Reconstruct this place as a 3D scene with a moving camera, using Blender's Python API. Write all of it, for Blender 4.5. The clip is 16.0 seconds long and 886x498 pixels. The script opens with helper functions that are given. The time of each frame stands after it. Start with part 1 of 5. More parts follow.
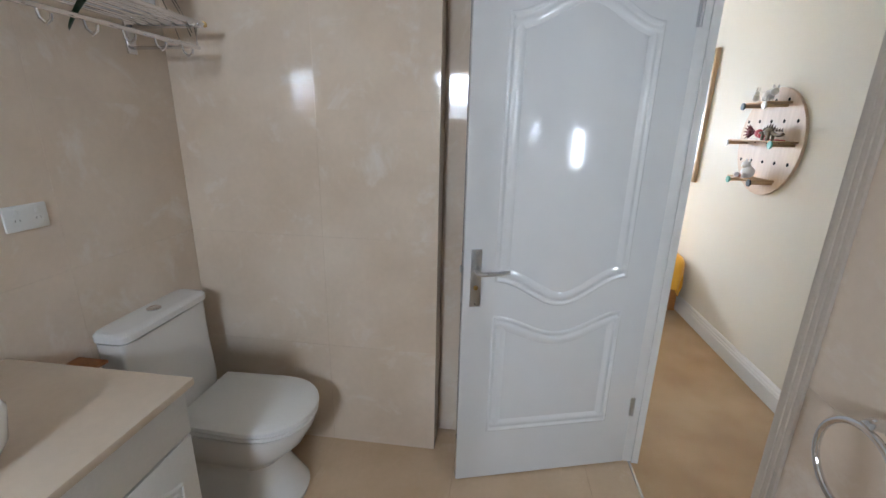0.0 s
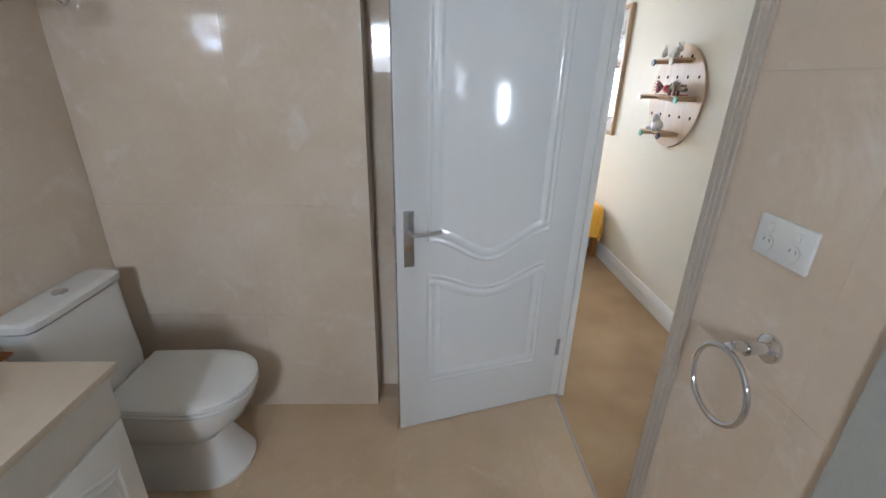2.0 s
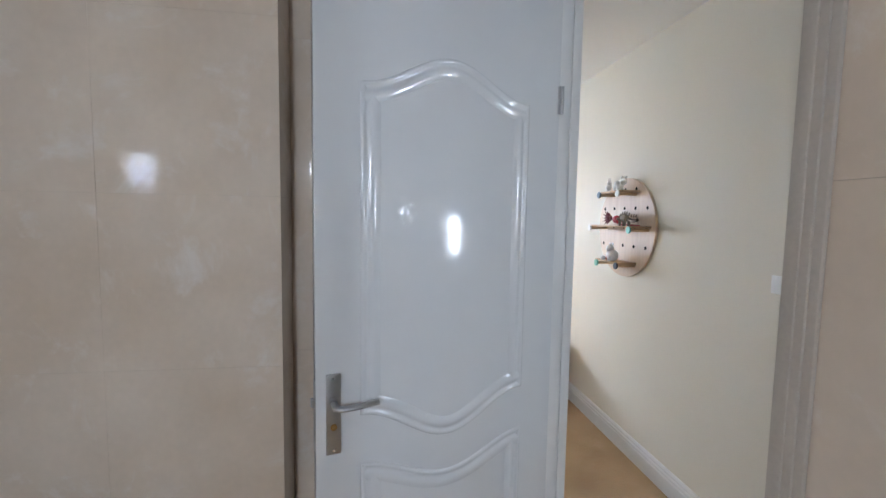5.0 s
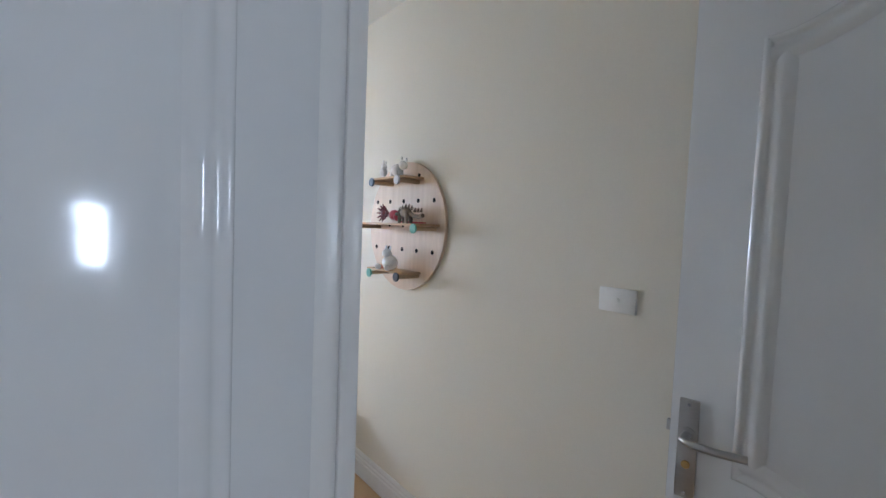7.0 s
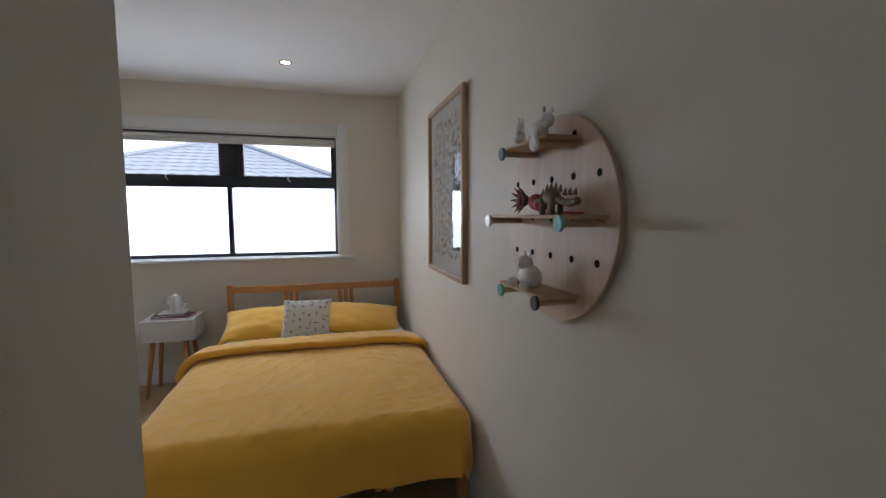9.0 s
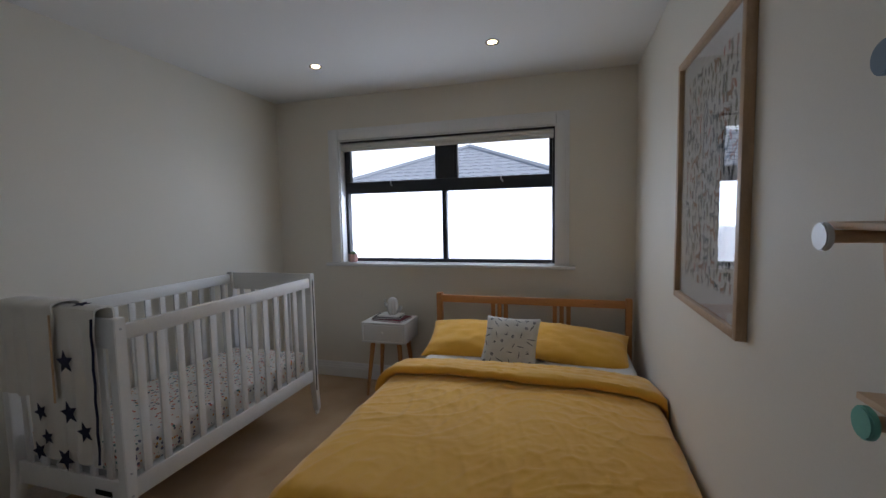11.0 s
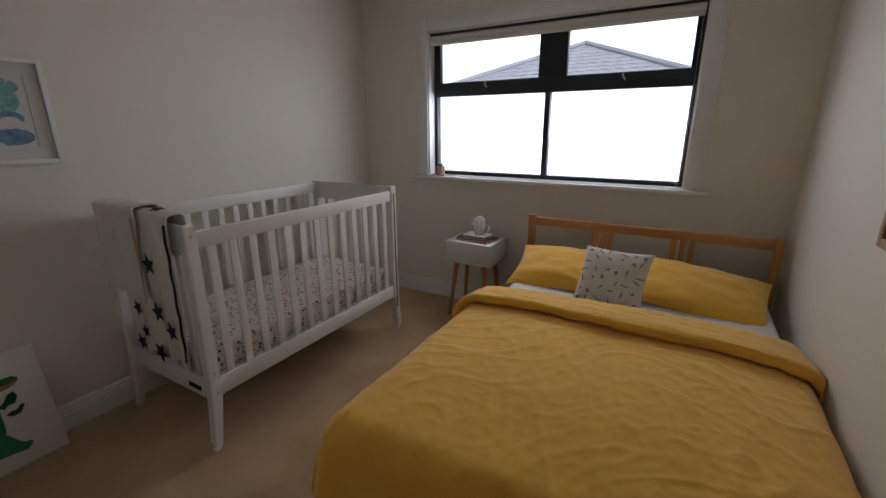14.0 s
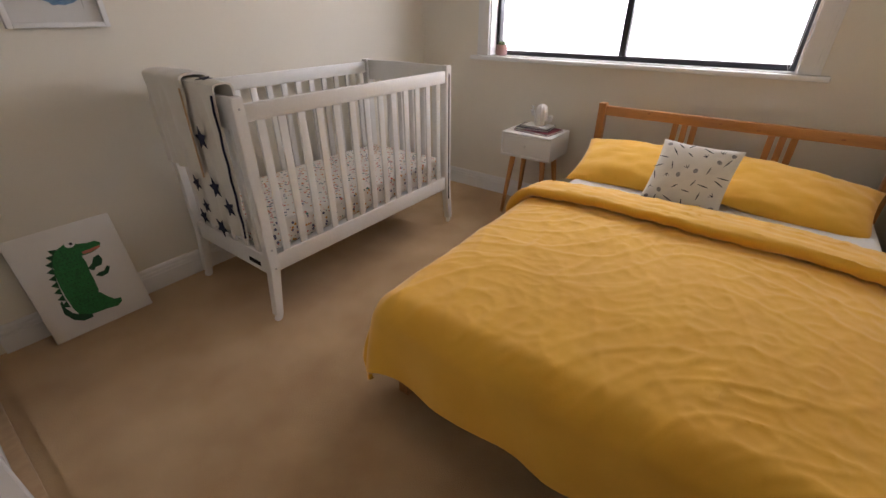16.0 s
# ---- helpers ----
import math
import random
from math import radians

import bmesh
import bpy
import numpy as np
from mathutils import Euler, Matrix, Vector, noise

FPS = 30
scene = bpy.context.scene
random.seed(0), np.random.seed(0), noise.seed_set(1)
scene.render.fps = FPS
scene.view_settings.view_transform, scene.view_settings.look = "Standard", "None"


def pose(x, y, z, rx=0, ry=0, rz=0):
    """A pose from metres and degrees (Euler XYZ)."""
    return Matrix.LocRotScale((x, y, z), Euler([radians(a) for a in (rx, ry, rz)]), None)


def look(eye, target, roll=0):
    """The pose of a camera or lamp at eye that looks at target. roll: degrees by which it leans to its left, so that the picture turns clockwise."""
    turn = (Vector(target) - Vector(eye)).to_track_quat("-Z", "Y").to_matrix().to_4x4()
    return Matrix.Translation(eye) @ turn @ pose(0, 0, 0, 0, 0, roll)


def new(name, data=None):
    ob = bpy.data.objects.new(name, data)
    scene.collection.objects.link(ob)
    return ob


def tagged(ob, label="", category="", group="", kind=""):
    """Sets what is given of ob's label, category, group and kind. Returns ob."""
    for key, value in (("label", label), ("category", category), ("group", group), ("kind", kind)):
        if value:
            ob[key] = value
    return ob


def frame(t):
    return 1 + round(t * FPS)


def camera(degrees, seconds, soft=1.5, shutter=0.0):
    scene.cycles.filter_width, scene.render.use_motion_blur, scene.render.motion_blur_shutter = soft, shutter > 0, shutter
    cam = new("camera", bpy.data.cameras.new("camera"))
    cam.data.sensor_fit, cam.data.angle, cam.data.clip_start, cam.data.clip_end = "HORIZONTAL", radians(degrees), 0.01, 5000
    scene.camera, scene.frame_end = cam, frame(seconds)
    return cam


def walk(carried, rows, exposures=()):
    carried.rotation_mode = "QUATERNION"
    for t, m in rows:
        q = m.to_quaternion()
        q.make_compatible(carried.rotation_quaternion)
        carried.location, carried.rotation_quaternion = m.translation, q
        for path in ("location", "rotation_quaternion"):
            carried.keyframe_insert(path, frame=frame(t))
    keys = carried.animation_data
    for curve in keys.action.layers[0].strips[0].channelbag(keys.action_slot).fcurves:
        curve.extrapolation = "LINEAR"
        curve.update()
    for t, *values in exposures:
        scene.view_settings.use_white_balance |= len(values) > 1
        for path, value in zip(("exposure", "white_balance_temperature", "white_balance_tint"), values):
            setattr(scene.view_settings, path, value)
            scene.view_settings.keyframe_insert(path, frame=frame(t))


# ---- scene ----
cam = camera(93.1, 16.0)
METRES, EYE, TILT, LEAN, TURN = 3.42, 1.495, 0.0, 0.0, 7.0
ROWS = [
    (0.0, 0.0, 0.0, 0.0, 0.38, -16.39, -1.28),
    (0.5, 0.005, 0.002, -0.0038, -3.77, -21.35, -1.23),
    (1.0, 0.0093, 0.002, -0.0055, -6.71, -25.3, -1.08),
    (1.5, 0.0086, -0.0002, -0.0012, -8.33, -25.46, -1.12),
    (2.0, 0.0055, -0.0069, 0.0072, -8.6, -22.03, -1.16),
    (2.5, 0.0042, -0.0122, 0.0143, -8.65, -16.14, -1.12),
    (3.0, 0.0034, -0.0153, 0.0198, -8.46, -10.43, -1.16),
    (5.5, 0.0511, 0.1359, 0.0008, -20.59, -4.35, -0.83),
    (6.0, 0.0612, 0.1822, -0.0099, -29.5, -3.3, -1.25),
    (6.5, 0.1079, 0.2323, -0.0157, -38.91, -2.67, -1.48),
    (7.0, 0.1438, 0.3136, -0.0037, -48.74, -3.97, -2.2),
    (7.5, 0.2072, 0.3643, 0.0002, -48.5, -4.56, -1.46),
    (8.0, 0.2461, 0.4029, 0.0002, -46.35, -4.93, -0.99),
    (8.5, 0.2895, 0.4157, 0.0006, -35.58, -4.99, -0.47),
    (9.0, 0.3266, 0.445, -0.0071, -23.2, -5.07, -0.16),
    (9.5, 0.3598, 0.4943, -0.0053, -14.64, -5.15, 0.54),
    (10.0, 0.3913, 0.5501, -0.006, -5.93, -5.13, 0.87),
    (12.5, 0.4173, 0.6902, -0.009, 21.49, -4.59, 0.38),
    (13.0, 0.4155, 0.7018, -0.0076, 22.1, -7.23, 0.34),
    (13.5, 0.4094, 0.7192, -0.0086, 22.19, -11.03, 0.29),
    (14.0, 0.4003, 0.7343, -0.0133, 22.78, -16.04, 0.23),
    (14.5, 0.3916, 0.7406, -0.0197, 23.23, -20.02, 0.16),
    (15.0, 0.389, 0.7458, -0.0281, 24.53, -23.93, 0.09),
    (15.5, 0.3865, 0.751, -0.0369, 27.53, -26.76, 0.06),
    (16.0, 0.3843, 0.7508, -0.0404, 29.91, -29.4, 0.1),
]
NEAR = [
    (5.5, (0.088, 0.565, 1.479), (0.586, 2.492, 1.340), 0.7),
    (6.0, (0.115, 0.810, 1.472), (0.958, 2.618, 1.340), 1.5),
    (6.5, (0.240, 0.979, 1.463), (1.378, 2.617, 1.344), 1.8),
    (7.0, (0.410, 1.146, 1.440), (1.713, 2.660, 1.339), 2.3),
    (7.5, (0.570, 1.302, 1.438), (1.846, 2.838, 1.343), 2.1),
    (8.0, (0.735, 1.458, 1.450), (1.958, 3.035, 1.322), 1.5),
    (8.5, (0.830, 1.550, 1.475), (1.757, 3.314, 1.315), 0.4),
    (9.0, (0.926, 1.672, 1.456), (1.465, 3.591, 1.290), -0.1),
    (9.5, (1.018, 1.842, 1.464), (1.270, 3.818, 1.290), -0.8),
]
START = pose(0, 0, EYE, TILT, LEAN, TURN)
PATH = [(t, START @ pose(METRES * x, METRES * y, METRES * z, 90 + pitch, roll, yaw)) for t, x, y, z, yaw, pitch, roll in ROWS if not 5.4 < t < 9.6]
PATH += [(t, look(eye, aim, roll)) for t, eye, aim, roll in NEAR]
PATH.sort(key=lambda row: row[0])
EXPOSURES = [(0.0, 2.11, 5920, 12), (3.0, 1.96, 5870, 11), (5.5, 1.90, 5720, 13), (7.0, 1.65, 5540, 13), (7.5, 1.53, 5390, 9), (8.0, 1.34, 5840, 13), (8.5, 0.84, 5940, 15), (9.0, 0.13, 5840, 15), (9.5, -0.17, 5640, 15), (12.5, -0.57, 6040, 15), (14.0, -0.47, 6340, 18), (15.0, -0.01, 6540, 17), (16.0, 0.56, 6940, 23)]
walk(cam, PATH, EXPOSURES)

# ---- world and large lights ----
world = bpy.data.worlds.new("sky")
scene.world = world
world.use_nodes = True
wn = world.node_tree
sky = wn.nodes.new("ShaderNodeTexSky")
sky.sky_type = "NISHITA"
sky.sun_disc = False
sky.sun_elevation, sky.sun_rotation = radians(48), radians(150)
sky.air_density, sky.dust_density = 1.0, 6.0
wn.links.new(sky.outputs[0], wn.nodes["Background"].inputs[0])
wn.nodes["Background"].inputs[1].default_value = 0.15

sun = new("sun", bpy.data.lights.new("sun", "SUN"))
sun.data.energy, sun.data.angle, sun.data.color = 3.0, radians(20), (1.0, 0.96, 0.9)
sun.matrix_world = look((0, 0, 0), (-0.33, 0.58, -0.74))


def window_light(name, eye, target, width, height, power, colour):
    lamp = new(name, bpy.data.lights.new(name, "AREA"))
    lamp.data.shape, lamp.data.size, lamp.data.size_y = "RECTANGLE", width, height
    lamp.data.energy, lamp.data.color = power, colour
    lamp.matrix_world = look(eye, target)
    return lamp


# daylight standing behind the frosted panes
DAY = (0.82, 0.92, 1.0)
window_light("daylight_bedroom", (-0.36, 5.875, 1.39), (-0.36, 0, 0.3), 0.86, 0.60, 8.0, DAY)
window_light("daylight_bedroom", (0.57, 5.875, 1.39), (0.57, 0, 0.3), 0.90, 0.60, 8.5, DAY)
window_light("daylight_bathroom", (-0.50, -1.375, 1.80), (-0.75, 1.0, 0.45), 0.30, 0.48, 10.2, DAY)
window_light("daylight_hall", (3.0, -1.365, 1.64), (1.6, 1.0, 1.4), 0.32, 0.52, 7, DAY)

# ---- materials ----


def material(name, colour, rough=0.6, metal=0.0, vary=0.06, scale=3.0, grain=120.0, bump=0.15, second=None, coat=0.0, depth=0.002,
             stretch=(1, 1, 1), island=0.0, sheen=0.0, spec=0.5):
    """Paint-like surface: two scales of colour variation, grain relief and uneven gloss."""
    m = bpy.data.materials.new(name)
    m.use_nodes = True
    n, l = m.node_tree.nodes, m.node_tree.links
    b = n["Principled BSDF"]
    co = n.new("ShaderNodeTexCoord")
    mp = n.new("ShaderNodeMapping")
    mp.inputs["Scale"].default_value = stretch
    l.new(co.outputs["Object"], mp.inputs[0])
    big, small = n.new("ShaderNodeTexNoise"), n.new("ShaderNodeTexNoise")
    big.inputs["Scale"].default_value, small.inputs["Scale"].default_value = scale, grain
    big.inputs["Detail"].default_value, small.inputs["Detail"].default_value = 5, 3
    l.new(mp.outputs[0], big.inputs["Vector"]), l.new(mp.outputs[0], small.inputs["Vector"])
    ramp = n.new("ShaderNodeValToRGB")
    ramp.color_ramp.elements[0].position, ramp.color_ramp.elements[1].position = 0.32, 0.68
    low = second or [c * (1 - vary) for c in colour]
    ramp.color_ramp.elements[0].color, ramp.color_ramp.elements[1].color = (*low, 1), (*colour, 1)
    l.new(big.outputs[0], ramp.inputs[0])
    mix = n.new("ShaderNodeMix")
    mix.data_type, mix.blend_type = "RGBA", "MULTIPLY"
    mix.inputs[0].default_value = 1.0
    fine = n.new("ShaderNodeMapRange")
    fine.inputs["To Min"].default_value, fine.inputs["To Max"].default_value = 1 - vary * 1.5, 1 + vary * 1.5
    l.new(small.outputs[0], fine.inputs[0])
    l.new(ramp.outputs[0], mix.inputs[6]), l.new(fine.outputs[0], mix.inputs[7])
    l.new(mix.outputs[2], b.inputs["Base Color"])
    rg = n.new("ShaderNodeMapRange")
    rg.inputs["To Min"].default_value, rg.inputs["To Max"].default_value = max(0.02, rough * 0.85), min(1, rough * 1.15)
    l.new(big.outputs[0], rg.inputs[0]), l.new(rg.outputs[0], b.inputs["Roughness"])
    b.inputs["Metallic"].default_value = metal
    b.inputs["Coat Weight"].default_value = coat
    b.inputs["Coat Roughness"].default_value = 0.06
    b.inputs["Sheen Weight"].default_value = sheen
    b.inputs["Specular IOR Level"].default_value = spec
    if bump:
        bp = n.new("ShaderNodeBump")
        bp.inputs["Strength"].default_value, bp.inputs["Distance"].default_value = bump, depth
        l.new(small.outputs[0], bp.inputs["Height"]), l.new(bp.outputs[0], b.inputs["Normal"])
    return m


def marble(name, light, dark, rough, vein):
    """Polished cream stone: clouds, broken pale veins, a slight shift from piece to piece."""
    m = material(name, light, rough, vary=0.03, scale=2.6, grain=45, bump=0.0, second=dark)
    n, l = m.node_tree.nodes, m.node_tree.links
    b = n["Principled BSDF"]
    co, info = n.new("ShaderNodeNewGeometry"), n.new("ShaderNodeObjectInfo")
    warp, w = n.new("ShaderNodeTexNoise"), n.new("ShaderNodeTexNoise")
    warp.inputs["Scale"].default_value = 1.3
    add = n.new("ShaderNodeVectorMath")
    add.operation = "ADD"
    l.new(co.outputs["Position"], add.inputs[0]), l.new(warp.outputs["Color"], add.inputs[1])
    l.new(co.outputs["Position"], warp.inputs["Vector"])
    off = n.new("ShaderNodeVectorMath")
    off.operation = "ADD"
    l.new(add.outputs[0], off.inputs[0]), l.new(info.outputs["Random"], off.inputs[1])
    w.inputs["Scale"].default_value, w.inputs["Detail"].default_value, w.inputs["Roughness"].default_value = 5.5, 9, 0.7
    l.new(off.outputs[0], w.inputs["Vector"])
    r = n.new("ShaderNodeValToRGB")
    e = r.color_ramp.elements
    e[0].position, e[1].position = 0.545, 0.70
    e[0].color, e[1].color = (0, 0, 0, 1), (1, 1, 1, 1)
    l.new(w.outputs[0], r.inputs[0])
    old = b.inputs["Base Color"].links[0].from_socket
    mix = n.new("ShaderNodeMix")
    mix.data_type = "RGBA"
    mix.inputs[7].default_value = (*vein, 1)
    sc = n.new("ShaderNodeMath")
    sc.operation = "MULTIPLY"
    sc.inputs[1].default_value = 0.5
    l.new(r.outputs[0], sc.inputs[0]), l.new(sc.outputs[0], mix.inputs[0])
    l.new(old, mix.inputs[6]), l.new(mix.outputs[2], b.inputs["Base Color"])
    for node in n:
        if node.type == "MAPPING":
            l.new(co.outputs["Position"], node.inputs[0])
    return m


def speckle(name, base, tones, scale, size):
    """Printed cotton with small scattered marks."""
    m = material(name, base, 0.9, vary=0.03, grain=400, bump=0.1)
    n, l = m.node_tree.nodes, m.node_tree.links
    b = n["Principled BSDF"]
    co, v, r, g = n.new("ShaderNodeTexCoord"), n.new("ShaderNodeTexVoronoi"), n.new("ShaderNodeValToRGB"), n.new("ShaderNodeMath")
    v.inputs["Scale"].default_value = scale
    l.new(co.outputs["Object"], v.inputs["Vector"])
    g.operation = "LESS_THAN"
    g.inputs[1].default_value = size
    l.new(v.outputs["Distance"], g.inputs[0])
    sep = n.new("ShaderNodeSeparateColor")
    l.new(v.outputs["Color"], sep.inputs[0]), l.new(sep.outputs[0], r.inputs[0])
    r.color_ramp.interpolation = "CONSTANT"
    while len(r.color_ramp.elements) < len(tones):
        r.color_ramp.elements.new(0.5)
    for i, c in enumerate(tones):
        r.color_ramp.elements[i].position, r.color_ramp.elements[i].color = i / len(tones), (*c, 1)
    mix = n.new("ShaderNodeMix")
    mix.data_type = "RGBA"
    old = b.inputs["Base Color"].links[0].from_socket
    l.new(g.outputs[0], mix.inputs[0]), l.new(old, mix.inputs[6]), l.new(r.outputs[0], mix.inputs[7])
    l.new(mix.outputs[2], b.inputs["Base Color"])
    return m


def pane_glass(name, tint, gloss, rough):
    m = bpy.data.materials.new(name)
    m.use_nodes = True
    n, l = m.node_tree.nodes, m.node_tree.links
    n.remove(n["Principled BSDF"])
    t, g, mix, f = n.new("ShaderNodeBsdfTransparent"), n.new("ShaderNodeBsdfGlossy"), n.new("ShaderNodeMixShader"), n.new("ShaderNodeMapRange")
    face, power = n.new("ShaderNodeLayerWeight"), n.new("ShaderNodeMath")
    face.inputs[0].default_value = 0.5
    power.operation, power.inputs[1].default_value = "POWER", 4.0
    l.new(face.outputs["Facing"], power.inputs[0]), l.new(power.outputs[0], f.inputs[0])
    f.inputs["To Min"].default_value, f.inputs["To Max"].default_value = gloss, 0.9
    t.inputs[0].default_value = (*tint, 1)
    g.inputs["Roughness"].default_value = rough
    l.new(f.outputs[0], mix.inputs[0]), l.new(t.outputs[0], mix.inputs[1]), l.new(g.outputs[0], mix.inputs[2])
    l.new(mix.outputs[0], n["Material Output"].inputs[0])
    return m


def glow(name, colour, power):
    m = material(name, colour, 0.4, bump=0)
    b = m.node_tree.nodes["Principled BSDF"]
    b.inputs["Emission Color"].default_value, b.inputs["Emission Strength"].default_value = (*colour, 1), power
    return m


CREAM = material("cream_wall_paint", (0.77, 0.727, 0.63), 0.62, spec=0.25, vary=0.025, scale=1.4, grain=260, bump=0.12, depth=0.001)
CEIL = material("white_ceiling_paint", (0.78, 0.77, 0.74), 0.8, vary=0.02, scale=1.2, grain=220, bump=0.1)
TRIM = material("white_gloss_trim", (0.80, 0.80, 0.79), 0.22, vary=0.02, scale=3, grain=30, bump=0.03)
DOORP = material("white_gloss_door", (0.74, 0.75, 0.76), 0.13, vary=0.015, scale=2, grain=9, bump=0.05, depth=0.004, coat=0.6)
CARPET = material("beige_cut_pile_carpet", (0.60, 0.405, 0.215), 1.0, vary=0.15, scale=3.4, grain=260, bump=0.9, depth=0.006, sheen=0.3, second=(0.47, 0.295, 0.145), spec=0.1)
STONE = marble("cream_marble_wall_tile", (0.76, 0.65, 0.535), (0.66, 0.54, 0.42), 0.05, (0.84, 0.80, 0.76))
STONEF = marble("beige_marble_floor_tile", (0.68, 0.51, 0.345), (0.57, 0.41, 0.26), 0.2, (0.76, 0.62, 0.48))
TOPST = marble("beige_stone_worktop", (0.70, 0.60, 0.49), (0.64, 0.545, 0.44), 0.16, (0.64, 0.55, 0.45))
GROUT = material("beige_grout", (0.70, 0.60, 0.49), 0.9, vary=0.1, grain=300)
CERAMIC = material("white_glazed_ceramic", (0.78, 0.77, 0.75), 0.07, vary=0.01, bump=0, coat=0.6)
PLASTIC = material("white_plastic", (0.80, 0.80, 0.78), 0.32, vary=0.02, bump=0.02)
LAMIN = material("white_painted_cabinet", (0.74, 0.73, 0.70), 0.3, vary=0.03, bump=0.05)
CHROME = material("polished_chrome", (0.72, 0.72, 0.74), 0.08, metal=1.0, vary=0.03, bump=0)
NICKEL = material("brushed_nickel", (0.50, 0.50, 0.51), 0.3, metal=1.0, vary=0.08, grain=90, bump=0.12, stretch=(1, 1, 14))
BRASS = material("brass", (0.70, 0.50, 0.22), 0.25, metal=1.0, vary=0.05, bump=0)
GOLD = material("gold_foil_paper", (0.75, 0.52, 0.16), 0.3, metal=0.9, vary=0.15, scale=30)
BLACKAL = material("black_aluminium", (0.018, 0.020, 0.028), 0.38, vary=0.15, bump=0.03)
DARK = material("dark_rubber", (0.02, 0.018, 0.017), 0.95, vary=0.2, spec=0.1)
FAB = material("white_blind_fabric", (0.72, 0.70, 0.66), 0.9, vary=0.03, grain=500, bump=0.2)
PINE = material("orange_pine_wood", (0.56, 0.265, 0.085), 0.42, vary=0.12, scale=6, grain=60, bump=0.12, stretch=(0.25, 3, 3), second=(0.44, 0.19, 0.055))
PINEZ = material("orange_pine_upright", (0.54, 0.25, 0.08), 0.42, vary=0.12, scale=6, grain=60, bump=0.12, stretch=(3, 3, 0.25), second=(0.42, 0.18, 0.05))
OAK = material("pale_oak_frame", (0.50, 0.34, 0.20), 0.45, vary=0.1, scale=9, grain=90, bump=0.12, stretch=(3, 0.6, 0.6), second=(0.42, 0.28, 0.16))
BIRCH = material("pale_birch_plywood", (0.72, 0.56, 0.41), 0.5, vary=0.06, scale=5, grain=90, bump=0.08, stretch=(2, 6, 0.4), second=(0.62, 0.46, 0.32))
BIRCHD = material("birch_edge", (0.62, 0.42, 0.24), 0.55, vary=0.1, scale=7, grain=90, bump=0.1, stretch=(0.3, 4, 4))
YELLOW = material("mustard_yellow_cotton", (0.90, 0.50, 0.06), 0.9, vary=0.06, scale=7, grain=520, bump=0.3, depth=0.001, second=(0.86, 0.455, 0.05), sheen=0.4, spec=0.2)
SHEET = material("white_cotton_sheet", (0.72, 0.70, 0.66), 0.9, vary=0.04, scale=12, grain=400, bump=0.25, sheen=0.2)
CUSH = material("off_white_linen", (0.74, 0.70, 0.62), 0.95, vary=0.06, scale=8, grain=600, bump=0.4, sheen=0.2)
COTP = material("white_painted_cot_wood", (0.78, 0.77, 0.74), 0.35, vary=0.03, scale=5, grain=80, bump=0.05)
COTM = speckle("speckled_cot_sheet", (0.76, 0.73, 0.68), [(0.55, 0.12, 0.06), (0.10, 0.22, 0.20), (0.60, 0.30, 0.08), (0.74, 0.71, 0.66), (0.12, 0.12, 0.2), (0.6, 0.25, 0.22)], 48, 0.36)
BLANK = material("cream_knit_blanket", (0.72, 0.68, 0.60), 0.95, vary=0.05, scale=14, grain=300, bump=0.5, sheen=0.4)
NAVY = material("navy_print", (0.015, 0.018, 0.05), 0.9, vary=0.2, bump=0.1)
INK = material("charcoal_print", (0.045, 0.045, 0.05), 0.9, vary=0.2, bump=0.1)
GREYP = material("grey_print", (0.30, 0.29, 0.28), 0.9, vary=0.2, bump=0.1)
PAPER = material("white_paper", (0.78, 0.77, 0.74), 0.75, vary=0.02, bump=0.03)
CANVAS = material("white_canvas", (0.76, 0.73, 0.69), 0.85, vary=0.03, grain=500, bump=0.3)
GREEN = material("painted_green", (0.018, 0.20, 0.055), 0.7, vary=0.3, scale=30, grain=120, bump=0.2)
GREEND = material("dark_green_paint", (0.01, 0.085, 0.03), 0.7, vary=0.3, scale=30)
TEALP = material("teal_watercolour", (0.16, 0.42, 0.42), 0.8, vary=0.3, scale=40, second=(0.35, 0.58, 0.52))
BLUEP = material("blue_watercolour", (0.10, 0.22, 0.42), 0.8, vary=0.3, scale=40, second=(0.25, 0.40, 0.55))
RUST = material("rust_print", (0.40, 0.17, 0.07), 0.8, vary=0.2, scale=40)
OLIVE = material("olive_print", (0.16, 0.17, 0.07), 0.8, vary=0.2, scale=40)
SLATE = material("slate_print", (0.10, 0.13, 0.15), 0.8, vary=0.2, scale=40)
CORAL = material("coral_print", (0.62, 0.20, 0.14), 0.8, vary=0.2, scale=40)
MINT = material("mint_paint", (0.18, 0.50, 0.40), 0.5, vary=0.05, bump=0.03)
BLUEG = material("blue_grey_paint", (0.14, 0.20, 0.26), 0.5, vary=0.05, bump=0.03)
CHAR = material("charcoal_paint", (0.035, 0.037, 0.045), 0.5, vary=0.1, bump=0.03)
RED = material("red_toy_plastic", (0.55, 0.045, 0.05), 0.3, vary=0.1, scale=40)
MAROON = material("maroon_toy_plastic", (0.24, 0.05, 0.06), 0.4, vary=0.2, scale=40)
TAN = material("tan_toy_plastic", (0.22, 0.15, 0.09), 0.55, vary=0.25, scale=50)
TOYW = material("white_toy_plastic", (0.82, 0.79, 0.74), 0.4, vary=0.06, scale=30, bump=0.05)
TOYG = material("pale_grey_toy_plastic", (0.80, 0.77, 0.76), 0.4, vary=0.08, scale=30, bump=0.05)
BOOKR = material("burgundy_book_cloth", (0.20, 0.03, 0.045), 0.6, vary=0.1)
